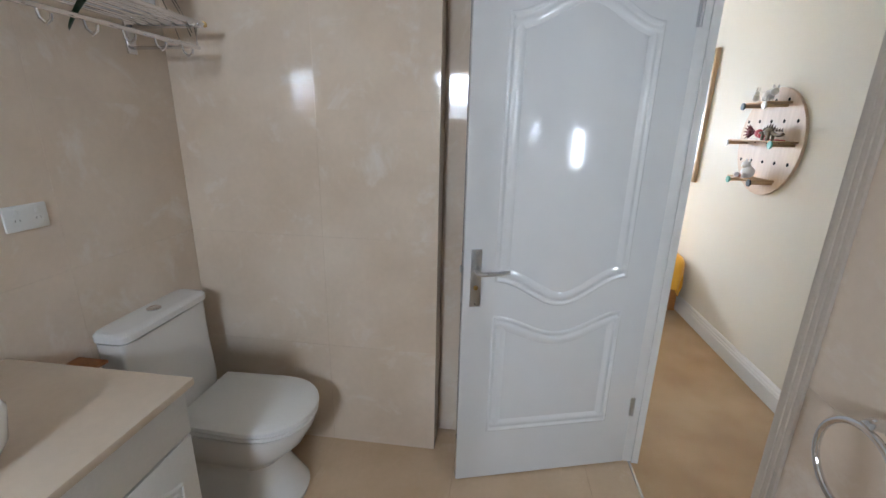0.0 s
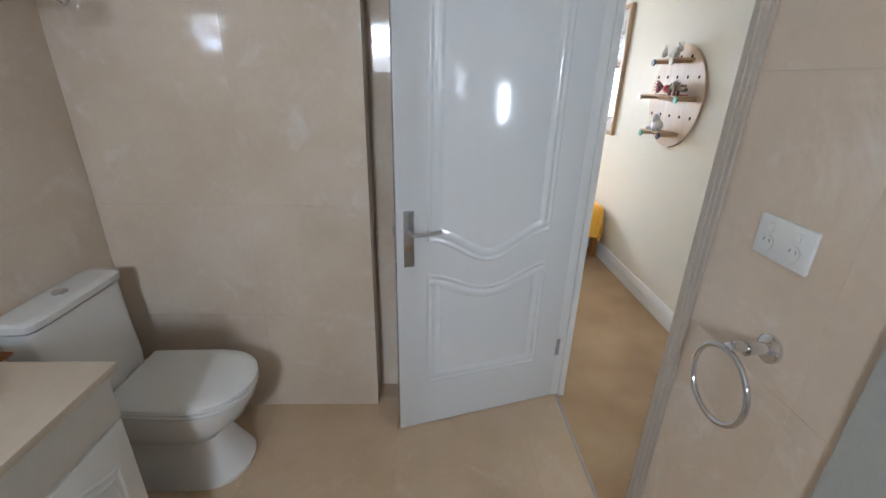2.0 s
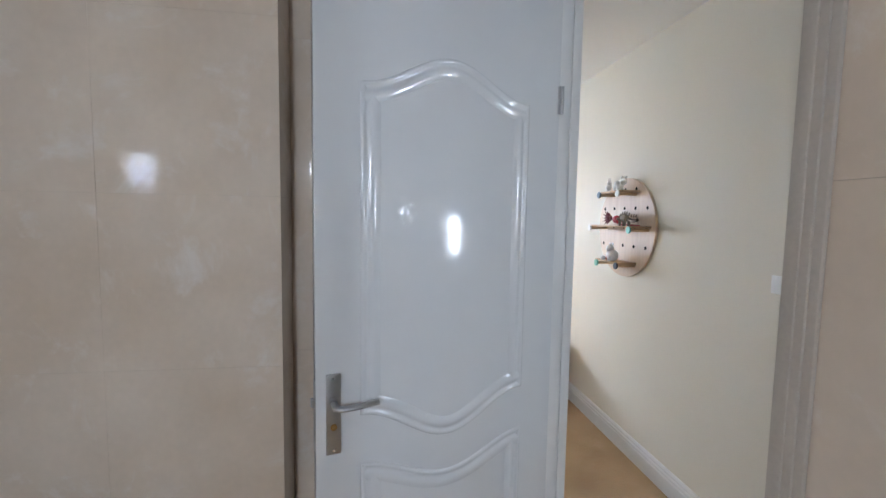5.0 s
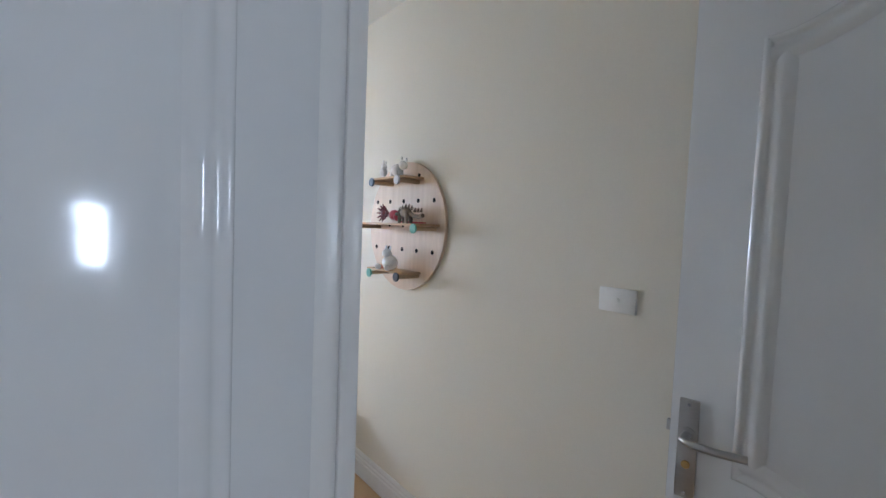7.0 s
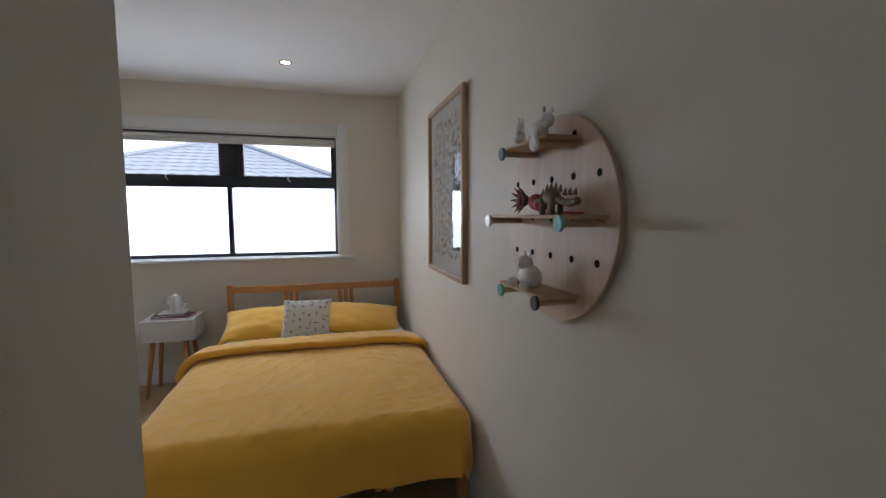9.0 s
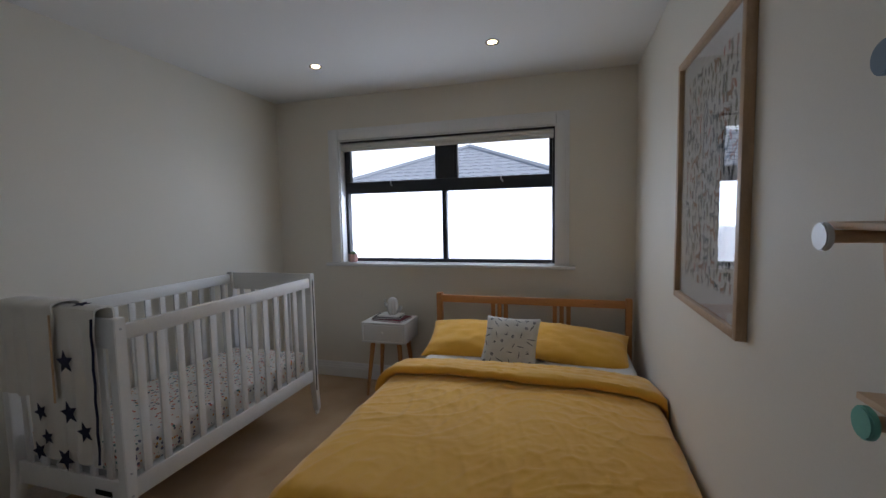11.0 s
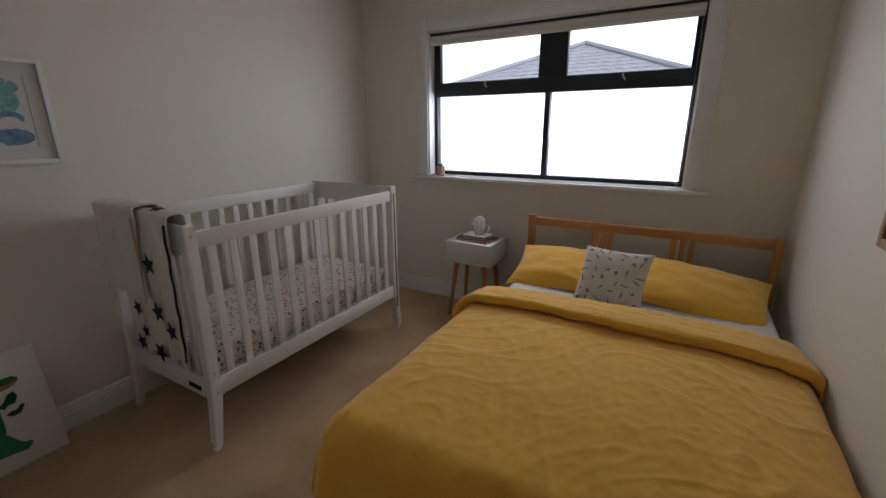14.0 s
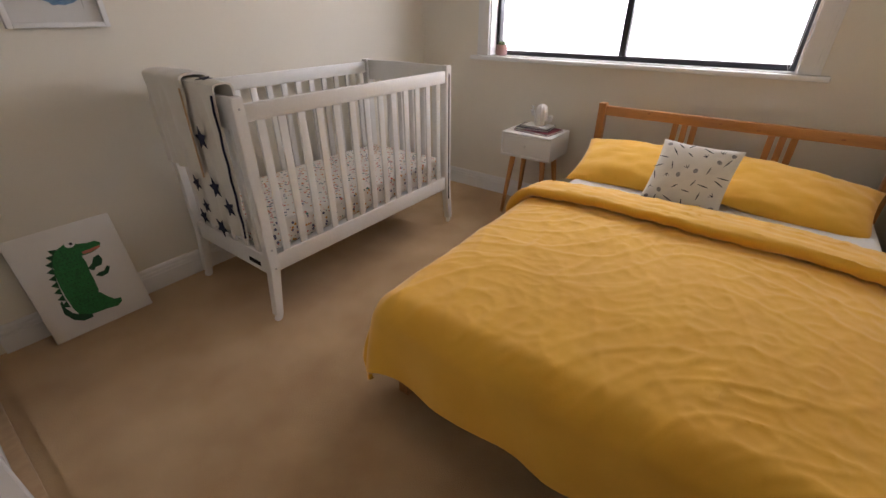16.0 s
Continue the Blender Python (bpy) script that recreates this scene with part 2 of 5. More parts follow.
BOOKK = material("black_book_cover", (0.03, 0.03, 0.035), 0.4, vary=0.1)
PINKC = material("pink_clay_pot", (0.55, 0.33, 0.30), 0.7, vary=0.08, grain=200)
LEAF = material("dark_orchid_leaf", (0.022, 0.055, 0.02), 0.35, vary=0.25, scale=9, grain=60, bump=0.1)
SUCC = material("succulent_green", (0.12, 0.22, 0.10), 0.5, vary=0.2, scale=30)
ROOTS = material("aerial_root", (0.10, 0.085, 0.07), 0.8, vary=0.2)
BARK = material("orchid_bark", (0.16, 0.07, 0.035), 0.9, vary=0.3, scale=40, grain=200, bump=0.6)
ROOF = material("grey_concrete_roof_tile", (0.36, 0.41, 0.48), 0.8, vary=0.12, scale=2.5, grain=40, bump=0.3)
RENDER = material("beige_rendered_wall", (0.55, 0.50, 0.43), 0.9, vary=0.06, scale=1.5, grain=60)
GRASS = material("lawn", (0.07, 0.11, 0.04), 1.0, vary=0.3, scale=0.8, grain=20, bump=0.4)
GLASS = pane_glass("clear_glass", (0.96, 0.97, 0.98), 0.03, 0.0)
FROST = pane_glass("frosted_glass", (0.97, 0.98, 1.0), 0.02, 0.35)
PICGL = pane_glass("picture_glass", (0.98, 0.98, 0.98), 0.03, 0.0)
BULB = glow("lit_downlight_lens", (1.0, 0.86, 0.66), 5.0)
MIRROR = material("mirror_silver", (0.86, 0.88, 0.88), 0.01, metal=1.0, vary=0.0, bump=0)
SKYGLOW = glow("white_daylight", (0.95, 0.98, 1.0), 3.0)
GREYBOARD = material("flat_grey_panel", (0.42, 0.43, 0.40), 0.4, vary=0.05)
BEIGETRIM = material("darker_beige_trim", (0.50, 0.44, 0.37), 0.35, vary=0.06, scale=4)

# ---- mesh helpers ----


def mesh_of(name, bm, mat, smooth=False):
    me = bpy.data.meshes.new(name)
    bmesh.ops.recalc_face_normals(bm, faces=bm.faces)
    bm.to_mesh(me)
    bm.free()
    me.materials.append(mat)
    if smooth:
        me.shade_smooth()
        me.set_sharp_from_angle(angle=radians(38))
    return me


def thing(name, label, category, m=None, group="", kind=""):
    """An empty at a thing's base, to carry its parts."""
    ob = new(name)
    ob.empty_display_size = 0.1
    if m is not None:
        ob.matrix_world = m
    return tagged(ob, label, category, group, kind)


def part(name, bm, mat, parent, label="", smooth=True):
    ob = new(name, mesh_of(name, bm, mat, smooth))
    ob.parent = parent
    return tagged(ob, label)


def solid(name, bm, mat, label, category, kind="", group="", smooth=True, m=None):
    """A thing that is one mesh."""
    ob = new(name, mesh_of(name, bm, mat, smooth))
    if m is not None:
        ob.matrix_world = m
    return tagged(ob, label, category, group, kind)


def bx(lo, hi, bevel=0.0, bm=None, seg=2):
    """A box, with rounded edges where bevel is given."""
    bm = bm or bmesh.new()
    geo = bmesh.ops.create_cube(bm, size=1)
    for v in geo["verts"]:
        v.co = Vector([(a + b) / 2 + c * (b - a) for a, b, c in zip(lo, hi, v.co)])
    if bevel:
        es = list({e for v in geo["verts"] for e in v.link_edges})
        bmesh.ops.bevel(bm, geom=es, offset=bevel, segments=seg, affect="EDGES", profile=0.5)
    return bm


def rod(a, b, r0, r1=None, bm=None, n=16, bevel=0.0):
    """A round or tapered rod from a to b."""
    bm = bm or bmesh.new()
    a, b = Vector(a), Vector(b)
    geo = bmesh.ops.create_cone(bm, cap_ends=True, segments=n, radius1=r0, radius2=r0 if r1 is None else r1, depth=(b - a).length)
    m = Matrix.Translation((a + b) / 2) @ (b - a).to_track_quat("Z", "Y").to_matrix().to_4x4()
    bmesh.ops.transform(bm, matrix=m, verts=geo["verts"])
    if bevel:
        es = [e for e in {e for v in geo["verts"] for e in v.link_edges} if any(len(f.verts) > 4 for f in e.link_faces)]
        bmesh.ops.bevel(bm, geom=es, offset=bevel, segments=2, affect="EDGES")
    return bm


def beam(a, b, w, d, w1=None, d1=None, bm=None, bevel=0.003, side=(0, 1, 0)):
    """A squared bar from a to b, w wide along side, d deep."""
    bm = bm or bmesh.new()
    a, b = Vector(a), Vector(b)
    z = (b - a).normalized()
    s = Vector(side)
    s = (s - z * s.dot(z)).normalized()
    u = z.cross(s)
    vs = []
    for p, ww, dd in ((a, w, d), (b, w1 or w, d1 or d)):
        vs += [bm.verts.new(p + s * i * ww / 2 + u * j * dd / 2) for i, j in ((-1, -1), (1, -1), (1, 1), (-1, 1))]
    fs = [bm.faces.new([vs[i] for i in q]) for q in ((0, 3, 2, 1), (4, 5, 6, 7), (0, 1, 5, 4), (1, 2, 6, 5), (2, 3, 7, 6), (3, 0, 4, 7))]
    if bevel:
        bmesh.ops.bevel(bm, geom=list({e for f in fs for e in f.edges}), offset=bevel, segments=2, affect="EDGES")
    return bm


def tube(points, r, bm=None, closed=False, n=10, flat=1.0, up=(0, 0, 1)):
    """A round or flattened tube along a line of points."""
    bm = bm or bmesh.new()
    pts = [Vector(p) for p in points]
    rings, last = [], len(pts) - 1
    for i, p in enumerate(pts):
        a = pts[i - 1] if (i or closed) else p
        b = pts[(i + 1) % len(pts)] if (i < last or closed) else p
        t = (b - a).normalized()
        s = t.cross(Vector(up))
        s = s.normalized() if s.length > 1e-4 else t.orthogonal().normalized()
        u = s.cross(t)
        rings.append([bm.verts.new(p + s * math.cos(k * math.tau / n) * r + u * math.sin(k * math.tau / n) * r * flat) for k in range(n)])
    for i in range(len(rings) if closed else last):
        a, b = rings[i], rings[(i + 1) % len(rings)]
        for k in range(n):
            bm.faces.new((a[k], a[(k + 1) % n], b[(k + 1) % n], b[k]))
    if not closed:
        bm.faces.new(rings[0]), bm.faces.new(rings[-1][::-1])
    return bm


def loft(rings, bm=None, cap=True):
    """Skin over closed rings of equal length."""
    bm = bm or bmesh.new()
    rr = [[bm.verts.new(p) for p in ring] for ring in rings]
    n = len(rr[0])
    for a, b in zip(rr, rr[1:]):
        for k in range(n):
            bm.faces.new((a[k], a[(k + 1) % n], b[(k + 1) % n], b[k]))
    if cap:
        bm.faces.new(rr[0][::-1]), bm.faces.new(rr[-1])
    return bm


def lathe(profile, centre=(0, 0, 0), n=24, bm=None):
    """A turned shape from (radius, height) pairs."""
    cx, cy, cz = centre
    return loft([[(cx + r * math.cos(k * math.tau / n), cy + r * math.sin(k * math.tau / n), cz + z) for k in range(n)] for r, z in profile], bm)


def ball(c, r, bm=None, sub=2, scale=(1, 1, 1), turn=0.0):
    bm = bm or bmesh.new()
    geo = bmesh.ops.create_icosphere(bm, subdivisions=sub, radius=r)
    m = Matrix.Translation(c) @ Matrix.Rotation(turn, 4, "X") @ Matrix.Diagonal((*scale, 1))
    bmesh.ops.transform(bm, matrix=m, verts=geo["verts"])
    return bm


def plate(outline, m, thick=0.0015, bm=None):
    """A flat shape of the given outline (u, v), laid at the pose m with some thickness along its normal."""
    bm = bm or bmesh.new()
    lo = [bm.verts.new(m @ Vector((u, v, 0))) for u, v in outline]
    hi = [bm.verts.new(m @ Vector((u, v, thick))) for u, v in outline]
    n = len(lo)
    bm.faces.new(hi), bm.faces.new(lo[::-1])
    for k in range(n):
        bm.faces.new((lo[k], lo[(k + 1) % n], hi[(k + 1) % n], hi[k]))
    return bm


def wall_with_hole(axis, t0, t1, a0, a1, z0, z1, h0, h1, hz0, hz1):
    """A wall between t0 and t1 across axis, from a0 to a1 along it, with one opening."""
    bm = bmesh.new()
    spans = [(a0, h0, z0, z1), (h1, a1, z0, z1), (h0, h1, hz1, z1)]
    if hz0 > z0:
        spans.append((h0, h1, z0, hz0))
    for p, q, r, s in spans:
        if axis == "x":
            bx((t0, p, r), (t1, q, s), bm=bm)
        else:
            bx((p, t0, r), (q, t1, s), bm=bm)
    return bm


# ---- setting ----
CH = 2.55            # ceiling height
RY0 = 1.80           # recess behind the bathroom door
BX0, BX1, BY0, BY1 = -1.32, 0.615, -1.30, 1.65   # bathroom faces
EX, NY, WX = 1.625, 5.73, -1.48                   # bedroom east, north, west faces
CX = 0.720            # corridor face of the bathroom wall
DY0, DY1, DH = 0.83, 1.715, 2.255                   # bathroom doorway
WIN = (-0.84, 1.05, 1.07, 2.165)                  # bedroom window opening


def structure(name, bm, mat, label, smooth=False):
    return solid(name, bm, mat, label, name.split("_")[0], kind="structure", smooth=smooth)


structure("floor", bx((WX - 0.1, -1.4, -0.12), (3.70, NY + 0.17, -0.012)), CARPET, "concrete floor slab under the rooms")
structure("floor_carpet", bx((CX - 0.02, -1.3, -0.012), (3.60, 2.62, 0.0)), CARPET, "beige cut pile carpet in the passage and hall")
structure("floor_carpet_bedroom", bx((WX, 2.62, -0.012), (EX, NY, 0.0)), CARPET, "beige cut pile bedroom carpet, slightly worn")
bath_floor = structure("floor_bathroom", bx((BX0, BY0, -0.012), (CX - 0.02, RY0, -0.006)), GROUT, "beige marble tiled bathroom floor")
structure("ceiling", bx((WX - 0.1, 1.75, CH), (EX + 0.1, NY + 0.17, CH + 0.1)), CEIL, "flat white bedroom ceiling")
structure("ceiling_hall", bx((0.60, -1.4, CH), (3.70, 1.75, CH + 0.1)), CEIL, "flat white passage ceiling")
structure("ceiling_bathroom", bx((BX0 - 0.1, BY0 - 0.1, CH - 0.05), (0.60, 1.90, CH)), CEIL, "flat white bathroom ceiling")

wall_bw = structure("wall_bathroom_west", bx((BX0 - 0.2, BY0 - 0.1, 0), (BX0 - 0.008, BY1 + 0.007, CH)), GROUT, "cream marble tiled bathroom wall")
NIB, RY = -0.225, 1.80
bm = bx((BX0 - 0.1, BY1 + 0.008, 0), (NIB - 0.008, RY + 0.1, CH))
bx((NIB - 0.008, RY + 0.008, 0), (BX1 + 0.008, RY + 0.1, CH), bm=bm)
wall_bn = structure("wall_bathroom_north", bm, GROUT, "cream marble tiled wall behind the toilet, stepping back by the door")
wall_bs = structure("wall_bathroom_south", wall_with_hole("y", BY0 - 0.12, BY0 - 0.008, BX0 - 0.1, BX1 + 0.008, 0, CH, -0.66, -0.34, 1.55, 2.08), GROUT, "cream marble tiled wall round the bathroom window")
wall_be = structure("wall_bathroom_east", wall_with_hole("x", BX1 + 0.008, CX - 0.008, BY0 - 0.1, 2.02, 0, CH, DY0 - 0.02, DY1 + 0.02, 0, DH), GROUT, "cream marble tiled bathroom wall beside the doorway")
structure("wall_passage", wall_with_hole("x", CX - 0.008, CX, BY0 - 0.1, 2.03, 0, CH, DY0 - 0.02, DY1 + 0.02, 0, DH), CREAM, "cream painted passage wall")
structure("wall_return", bx((0.617, 2.021, 0), (CX - 0.008, 2.03, CH)), CREAM, "cream painted end of the passage wall")
structure("wall_east", bx((EX, 0.60, 0), (EX + 0.1, NY + 0.17, CH)), CREAM, "cream painted bedroom wall with pictures")
structure("wall_west", bx((WX - 0.1, 1.75, 0), (WX, NY + 0.17, CH)), CREAM, "cream painted bedroom wall beside the cot")
structure("wall_north", wall_with_hole("y", NY, NY + 0.17, WX, EX, 0, CH, WIN[0], WIN[1], WIN[2], WIN[3]), CREAM, "cream painted bedroom wall with the window")
structure("wall_wardrobe_back", bx((WX, 1.91, 0), (BX1 + 0.007, 1.99, CH)), CREAM, "cream painted wall behind the wardrobe")
structure("wall_entry", wall_with_hole("y", 0.60, 0.70, CX, EX, 0, CH, 0.735, 1.585, 0, DH), CREAM, "cream painted wall round the entry doorway")
structure("wall_hall_east", bx((3.60, -1.3, 0), (3.70, 0.60, CH)), CREAM, "cream painted end wall of the hall")
structure("wall_hall_north", bx((EX + 0.1, 0.60, 0), (3.70, 0.70, CH)), CREAM, "cream painted hall wall")
structure("wall_hall_south", wall_with_hole("y", -1.4, -1.3, CX, 3.70, 0, CH, 2.80, 3.20, 1.33, 1.96), CREAM, "cream painted hall wall with a window")

# skirting boards, moulded


def skirting(name, a, b, nrm):
    """A moulded board from a to b on the floor; nrm points into the room."""
    a, b, nrm = Vector((*a, 0)), Vector((*b, 0)), Vector((*nrm, 0))
    prof = [(0.0, 0.0), (0.018, 0.0), (0.018, 0.085), (0.0145, 0.092), (0.0145, 0.104), (0.010, 0.112), (0.010, 0.122), (0.005, 0.134), (0.0, 0.136)]
    bm = loft([[p + nrm * u + Vector((0, 0, v)) for u, v in prof] for p in (a, b)])
    return structure(name, bm, TRIM, "white moulded timber skirting board")


skirting("baseboard_east", (EX, 0.72), (EX, NY), (-1, 0))
skirting("baseboard_north", (WX + 0.02, NY), (EX - 0.02, NY), (0, -1))
skirting("baseboard_west", (WX, 2.66), (WX, NY), (1, 0))
skirting("baseboard_passage", (CX, DY1 + 0.09), (CX, 2.03), (1, 0))
skirting("baseboard_passage_near", (CX, 0.70), (CX, DY0 - 0.09), (1, 0))


def architrave(name, axis, face, out, a0, a1, top, label, mat=None, d=0.014):
    """Moulded trim round a doorway, three boards with mitred look; out is the way it stands proud."""
    w = 0.050
    holder = thing(name, label, "trim", kind="structure")
    for k, (p, q, r, s) in enumerate(((a0 - w, a0, 0, top + w), (a1, a1 + w, 0, top + w), (a0, a1, top, top + w))):
        bm = bmesh.new()
        for inset, deep in ((0.0, d * 0.55), (0.012, d * 0.8), (0.024, d)):
            lo_a, hi_a = (p + inset, q - 0.004 - inset * 0.08) if k == 0 else ((p + 0.004 + inset * 0.08, q - inset) if k == 1 else (p - 0.003 + inset * 0.05, q + 0.003 - inset * 0.05))
            lo_z, hi_z = (r + inset * 0.02, s - inset) if k < 2 else (r + 0.004 + inset * 0.08, s - inset * 1.04)
            f0, f1 = sorted((face, face + out * deep))
            bx((f0, lo_a, lo_z), (f1, hi_a, hi_z), 0.002, bm) if axis == "x" else bx((lo_a, f0, lo_z), (hi_a, f1, hi_z), 0.002, bm)
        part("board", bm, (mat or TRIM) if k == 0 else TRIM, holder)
    return holder


# the near-side board takes a darker beige than the other two
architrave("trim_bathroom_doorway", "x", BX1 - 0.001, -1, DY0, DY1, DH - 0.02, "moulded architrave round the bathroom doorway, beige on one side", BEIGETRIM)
architrave("trim_passage_doorway", "x", CX, 1, DY0, DY1, DH - 0.02, "white architrave on the passage side of the doorway", None, 0.007)
architrave("trim_entry_doorway", "y", 0.70, 1, 0.755, 1.565, DH - 0.02, "white architrave round the entry doorway")
jamb = thing("door_frame", "white painted door lining of the bathroom doorway", "door frame", kind="structure")
part("jamb", bx((BX1 - 0.004, DY0 - 0.02, 0), (CX + 0.002, DY0, DH), 0.002), TRIM, jamb)
part("jamb", bx((BX1 - 0.004, DY1, 0), (CX + 0.002, DY1 + 0.02, DH), 0.002), TRIM, jamb)
part("head", bx((BX1 - 0.004, DY0, DH - 0.02), (CX + 0.002, DY1, DH), 0.002), TRIM, jamb)
part("stop", bx((0.70, DY1 - 0.010, 0), (0.73, DY1, DH - 0.02), 0.002), TRIM, jamb)
part("stop", bx((0.70, DY0, 0), (0.73, DY0 + 0.012, DH - 0.02), 0.002), TRIM, jamb)
structure("trim_threshold", bx((0.686, DY0, -0.004), (0.696, DY1, 0.004), 0.001), NICKEL, "slim metal strip between tile and carpet")


def entry_jamb(x0, x1):
    return bx((x0, 0.596, 0), (x1, 0.704, DH), 0.002)


jamb2 = thing("door_frame_entry", "white painted lining of the entry doorway", "door frame", kind="structure")
part("jamb", entry_jamb(0.735, 0.755), TRIM, jamb2)
part("jamb", entry_jamb(1.565, 1.585), TRIM, jamb2)


def inset(pts, d):
    """A closed outline moved inwards by d along its corners' bisectors."""
    out, n = [], len(pts)
    for k in range(n):
        a, p, b = Vector(pts[k - 1]), Vector(pts[k]), Vector(pts[(k + 1) % n])
        e, f = (p - a).normalized(), (b - p).normalized()
        ne, nf = Vector((-e.y, e.x)), Vector((-f.y, f.x))
        w = (ne + nf) / max(0.35, 1 + ne.dot(nf))
        out.append(p + w * d)
    return out


PROFILE = ((0.0, -0.001), (0.002, 0.0035), (0.006, 0.0060), (0.011, 0.0062), (0.015, 0.0030), (0.019, 0.0012), (0.023, 0.0012), (0.027, 0.0038), (0.033, 0.0066), (0.039, 0.0072), (0.047, 0.0050), (0.056, 0.0012), (0.060, -0.001))


def panel_line(pts, bm, y):
    """A moulded edge of ogee section round a door panel; y is the face it stands on."""
    out = 1 if y > 0.01 else -1
    rings = [[bm.verts.new((q.x, y + out * h * 0.7, q.y)) for q in inset(pts, d)] for d, h in PROFILE]
    n = len(pts)
    for a, b in zip(rings, rings[1:]):
        for k in range(n):
            bm.faces.new((a[k], a[(k + 1) % n], b[(k + 1) % n], b[k]))
    return bm


def panel_pts(x0, x1, bottom, top, n=56):
    """The outline of a panel with curved bottom and top edges, each a function of 0..1."""
    pts = [(x0 + (x1 - x0) * i / n, bottom(i / n)) for i in range(n + 1)]
    up0, up1 = bottom(1), top(1)
    pts += [(x1, up0 + (up1 - up0) * i / 8) for i in range(1, 8)]
    pts += [(x1 - (x1 - x0) * i / n, top(1 - i / n)) for i in range(n + 1)]
    up0, up1 = top(0), bottom(0)
    pts += [(x0, up0 + (up1 - up0) * i / 8) for i in range(1, 8)]
    return pts


def swell(s):
    """A smooth bump from 0 at the ends to 1 in the middle."""
    return 0.5 - 0.5 * math.cos(math.tau * s)


def panel_door(name, label, m, width, height, sides):
    """A moulded two-panel door hinged at its own origin, running along -x."""
    door = solid(name, bx((-width, 0, 0.008), (-0.003, 0.038, height), 0.002), DOORP, label, "door", kind="structure", m=m)
    a, b = -width + 0.122, -0.122
    for y in ((0.0, 0.038) if sides == 2 else (0.0,)):
        up = panel_pts(a, b, lambda s: 0.925 - 0.110 * swell(s), lambda s: 1.855 + 0.098 * swell(s))
        lo = panel_pts(a, b, lambda s: 0.243, lambda s: 0.785 - 0.082 * swell(s))
        part("upper_panel_moulding", panel_line(up, None or bmesh.new(), y), DOORP, door)
        part("lower_panel_moulding", panel_line(lo, bmesh.new(), y), DOORP, door)
    return door


def lever_set(door, x, z, y, out, way):
    """A lever on a long plate with a key cylinder; out is the side it stands on, way the lever's direction."""
    f = lambda d: y + out * d
    pl = part("handle_plate", bx((x - 0.020, min(f(0), f(0.008)), z - 0.114), (x + 0.020, max(f(0), f(0.008)), z + 0.114), 0.002), NICKEL, door, "brushed nickel handle plate")
    part("lever", tube([(x, f(0.006), z + 0.035), (x, f(0.05), z + 0.035), (x + way * 0.012, f(0.057), z + 0.034), (x + way * 0.06, f(0.058), z + 0.034), (x + way * 0.115, f(0.054), z + 0.037)], 0.0105, n=12, flat=0.75), NICKEL, pl, "brushed nickel lever")
    part("rose", rod((x, f(0.006), z + 0.035), (x, f(0.014), z + 0.035), 0.016, bevel=0.002), NICKEL, pl)
    part("key_cylinder", rod((x, f(0.006), z - 0.035), (x, f(0.013), z - 0.035), 0.009, bevel=0.001), BRASS, pl, "brass key cylinder")
    bm = rod((x, f(0.007), z + 0.102), (x, f(0.0095), z + 0.102), 0.004, n=10)
    part("screw", bm, CHROME, pl)
    part("screw", rod((x, f(0.007), z - 0.102), (x, f(0.0095), z - 0.102), 0.004, n=10), CHROME, pl)


HINGE1 = pose(0.660, 1.705, 0, 0, 0, 16.4)
door_1 = panel_door("door_1", "open white gloss moulded bathroom door", HINGE1, 0.795, 2.225, 1)
lever_set(door_1, -0.748, 0.945, 0.0, -1, 1)
lever_set(door_1, -0.748, 0.945, 0.038, 1, 1)
part("latch", bx((-0.805, 0.012, 0.965), (-0.794, 0.026, 0.99), 0.002), NICKEL, door_1, "metal latch bolt")
part("strike_edge", bx((-0.7965, 0.008, 0.84), (-0.7948, 0.030, 1.04)), NICKEL, door_1, "metal edge plate")
part("edge_bolt", rod((-0.796, 0.019, 0.22), (-0.792, 0.019, 0.22), 0.008), DARK, door_1)
for z in (0.305, 1.885):
    hg = part("hinge", rod((0.004, -0.004, z - 0.045), (0.004, -0.004, z + 0.045), 0.006, n=12), NICKEL, door_1, "nickel butt hinge")
    part("leaf", bx((-0.010, -0.002, z - 0.045), (0.0, 0.001, z + 0.045)), NICKEL, hg)

HINGE2 = pose(1.565, 0.735, 0, 0, 0, -81.5)
door_2 = panel_door("door_2", "open white gloss moulded entry door", HINGE2, 0.790, 2.225, 1)
lever_set(door_2, -0.752, 0.962, 0.0, -1, 1)
part("latch", bx((-0.800, 0.012, 0.985), (-0.789, 0.026, 1.01), 0.002), NICKEL, door_2, "metal latch bolt")

# bedroom window
window_1 = thing("window_1", "black aluminium window with clear top sashes and frosted lower panes", "window", kind="structure")
wx0, wx1, wz0, wz1 = WIN
WY = NY + 0.085
for lo, hi in (((wx0, wz0), (wx0 + 0.035, wz1)), ((wx1 - 0.035, wz0), (wx1, wz1)), ((wx0 + 0.035, wz0), (wx1 - 0.035, wz0 + 0.035)), ((wx0 + 0.035, wz1 - 0.04), (wx1 - 0.035, wz1))):
    part("window_frame", bx((lo[0], WY, lo[1]), (hi[0], WY + 0.06, hi[1]), 0.003), BLACKAL, window_1)
part("transom", bx((wx0 + 0.035, WY - 0.004, 1.695), (wx1 - 0.035, WY + 0.06, 1.80), 0.004), BLACKAL, window_1)
part("mullion", bx((0.094, WY, wz0 + 0.035), (0.136, WY + 0.05, 1.695), 0.003), BLACKAL, window_1)
part("mullion", bx((0.062, WY - 0.006, 1.80), (0.205, WY + 0.06, wz1 - 0.04), 0.004), BLACKAL, window_1)
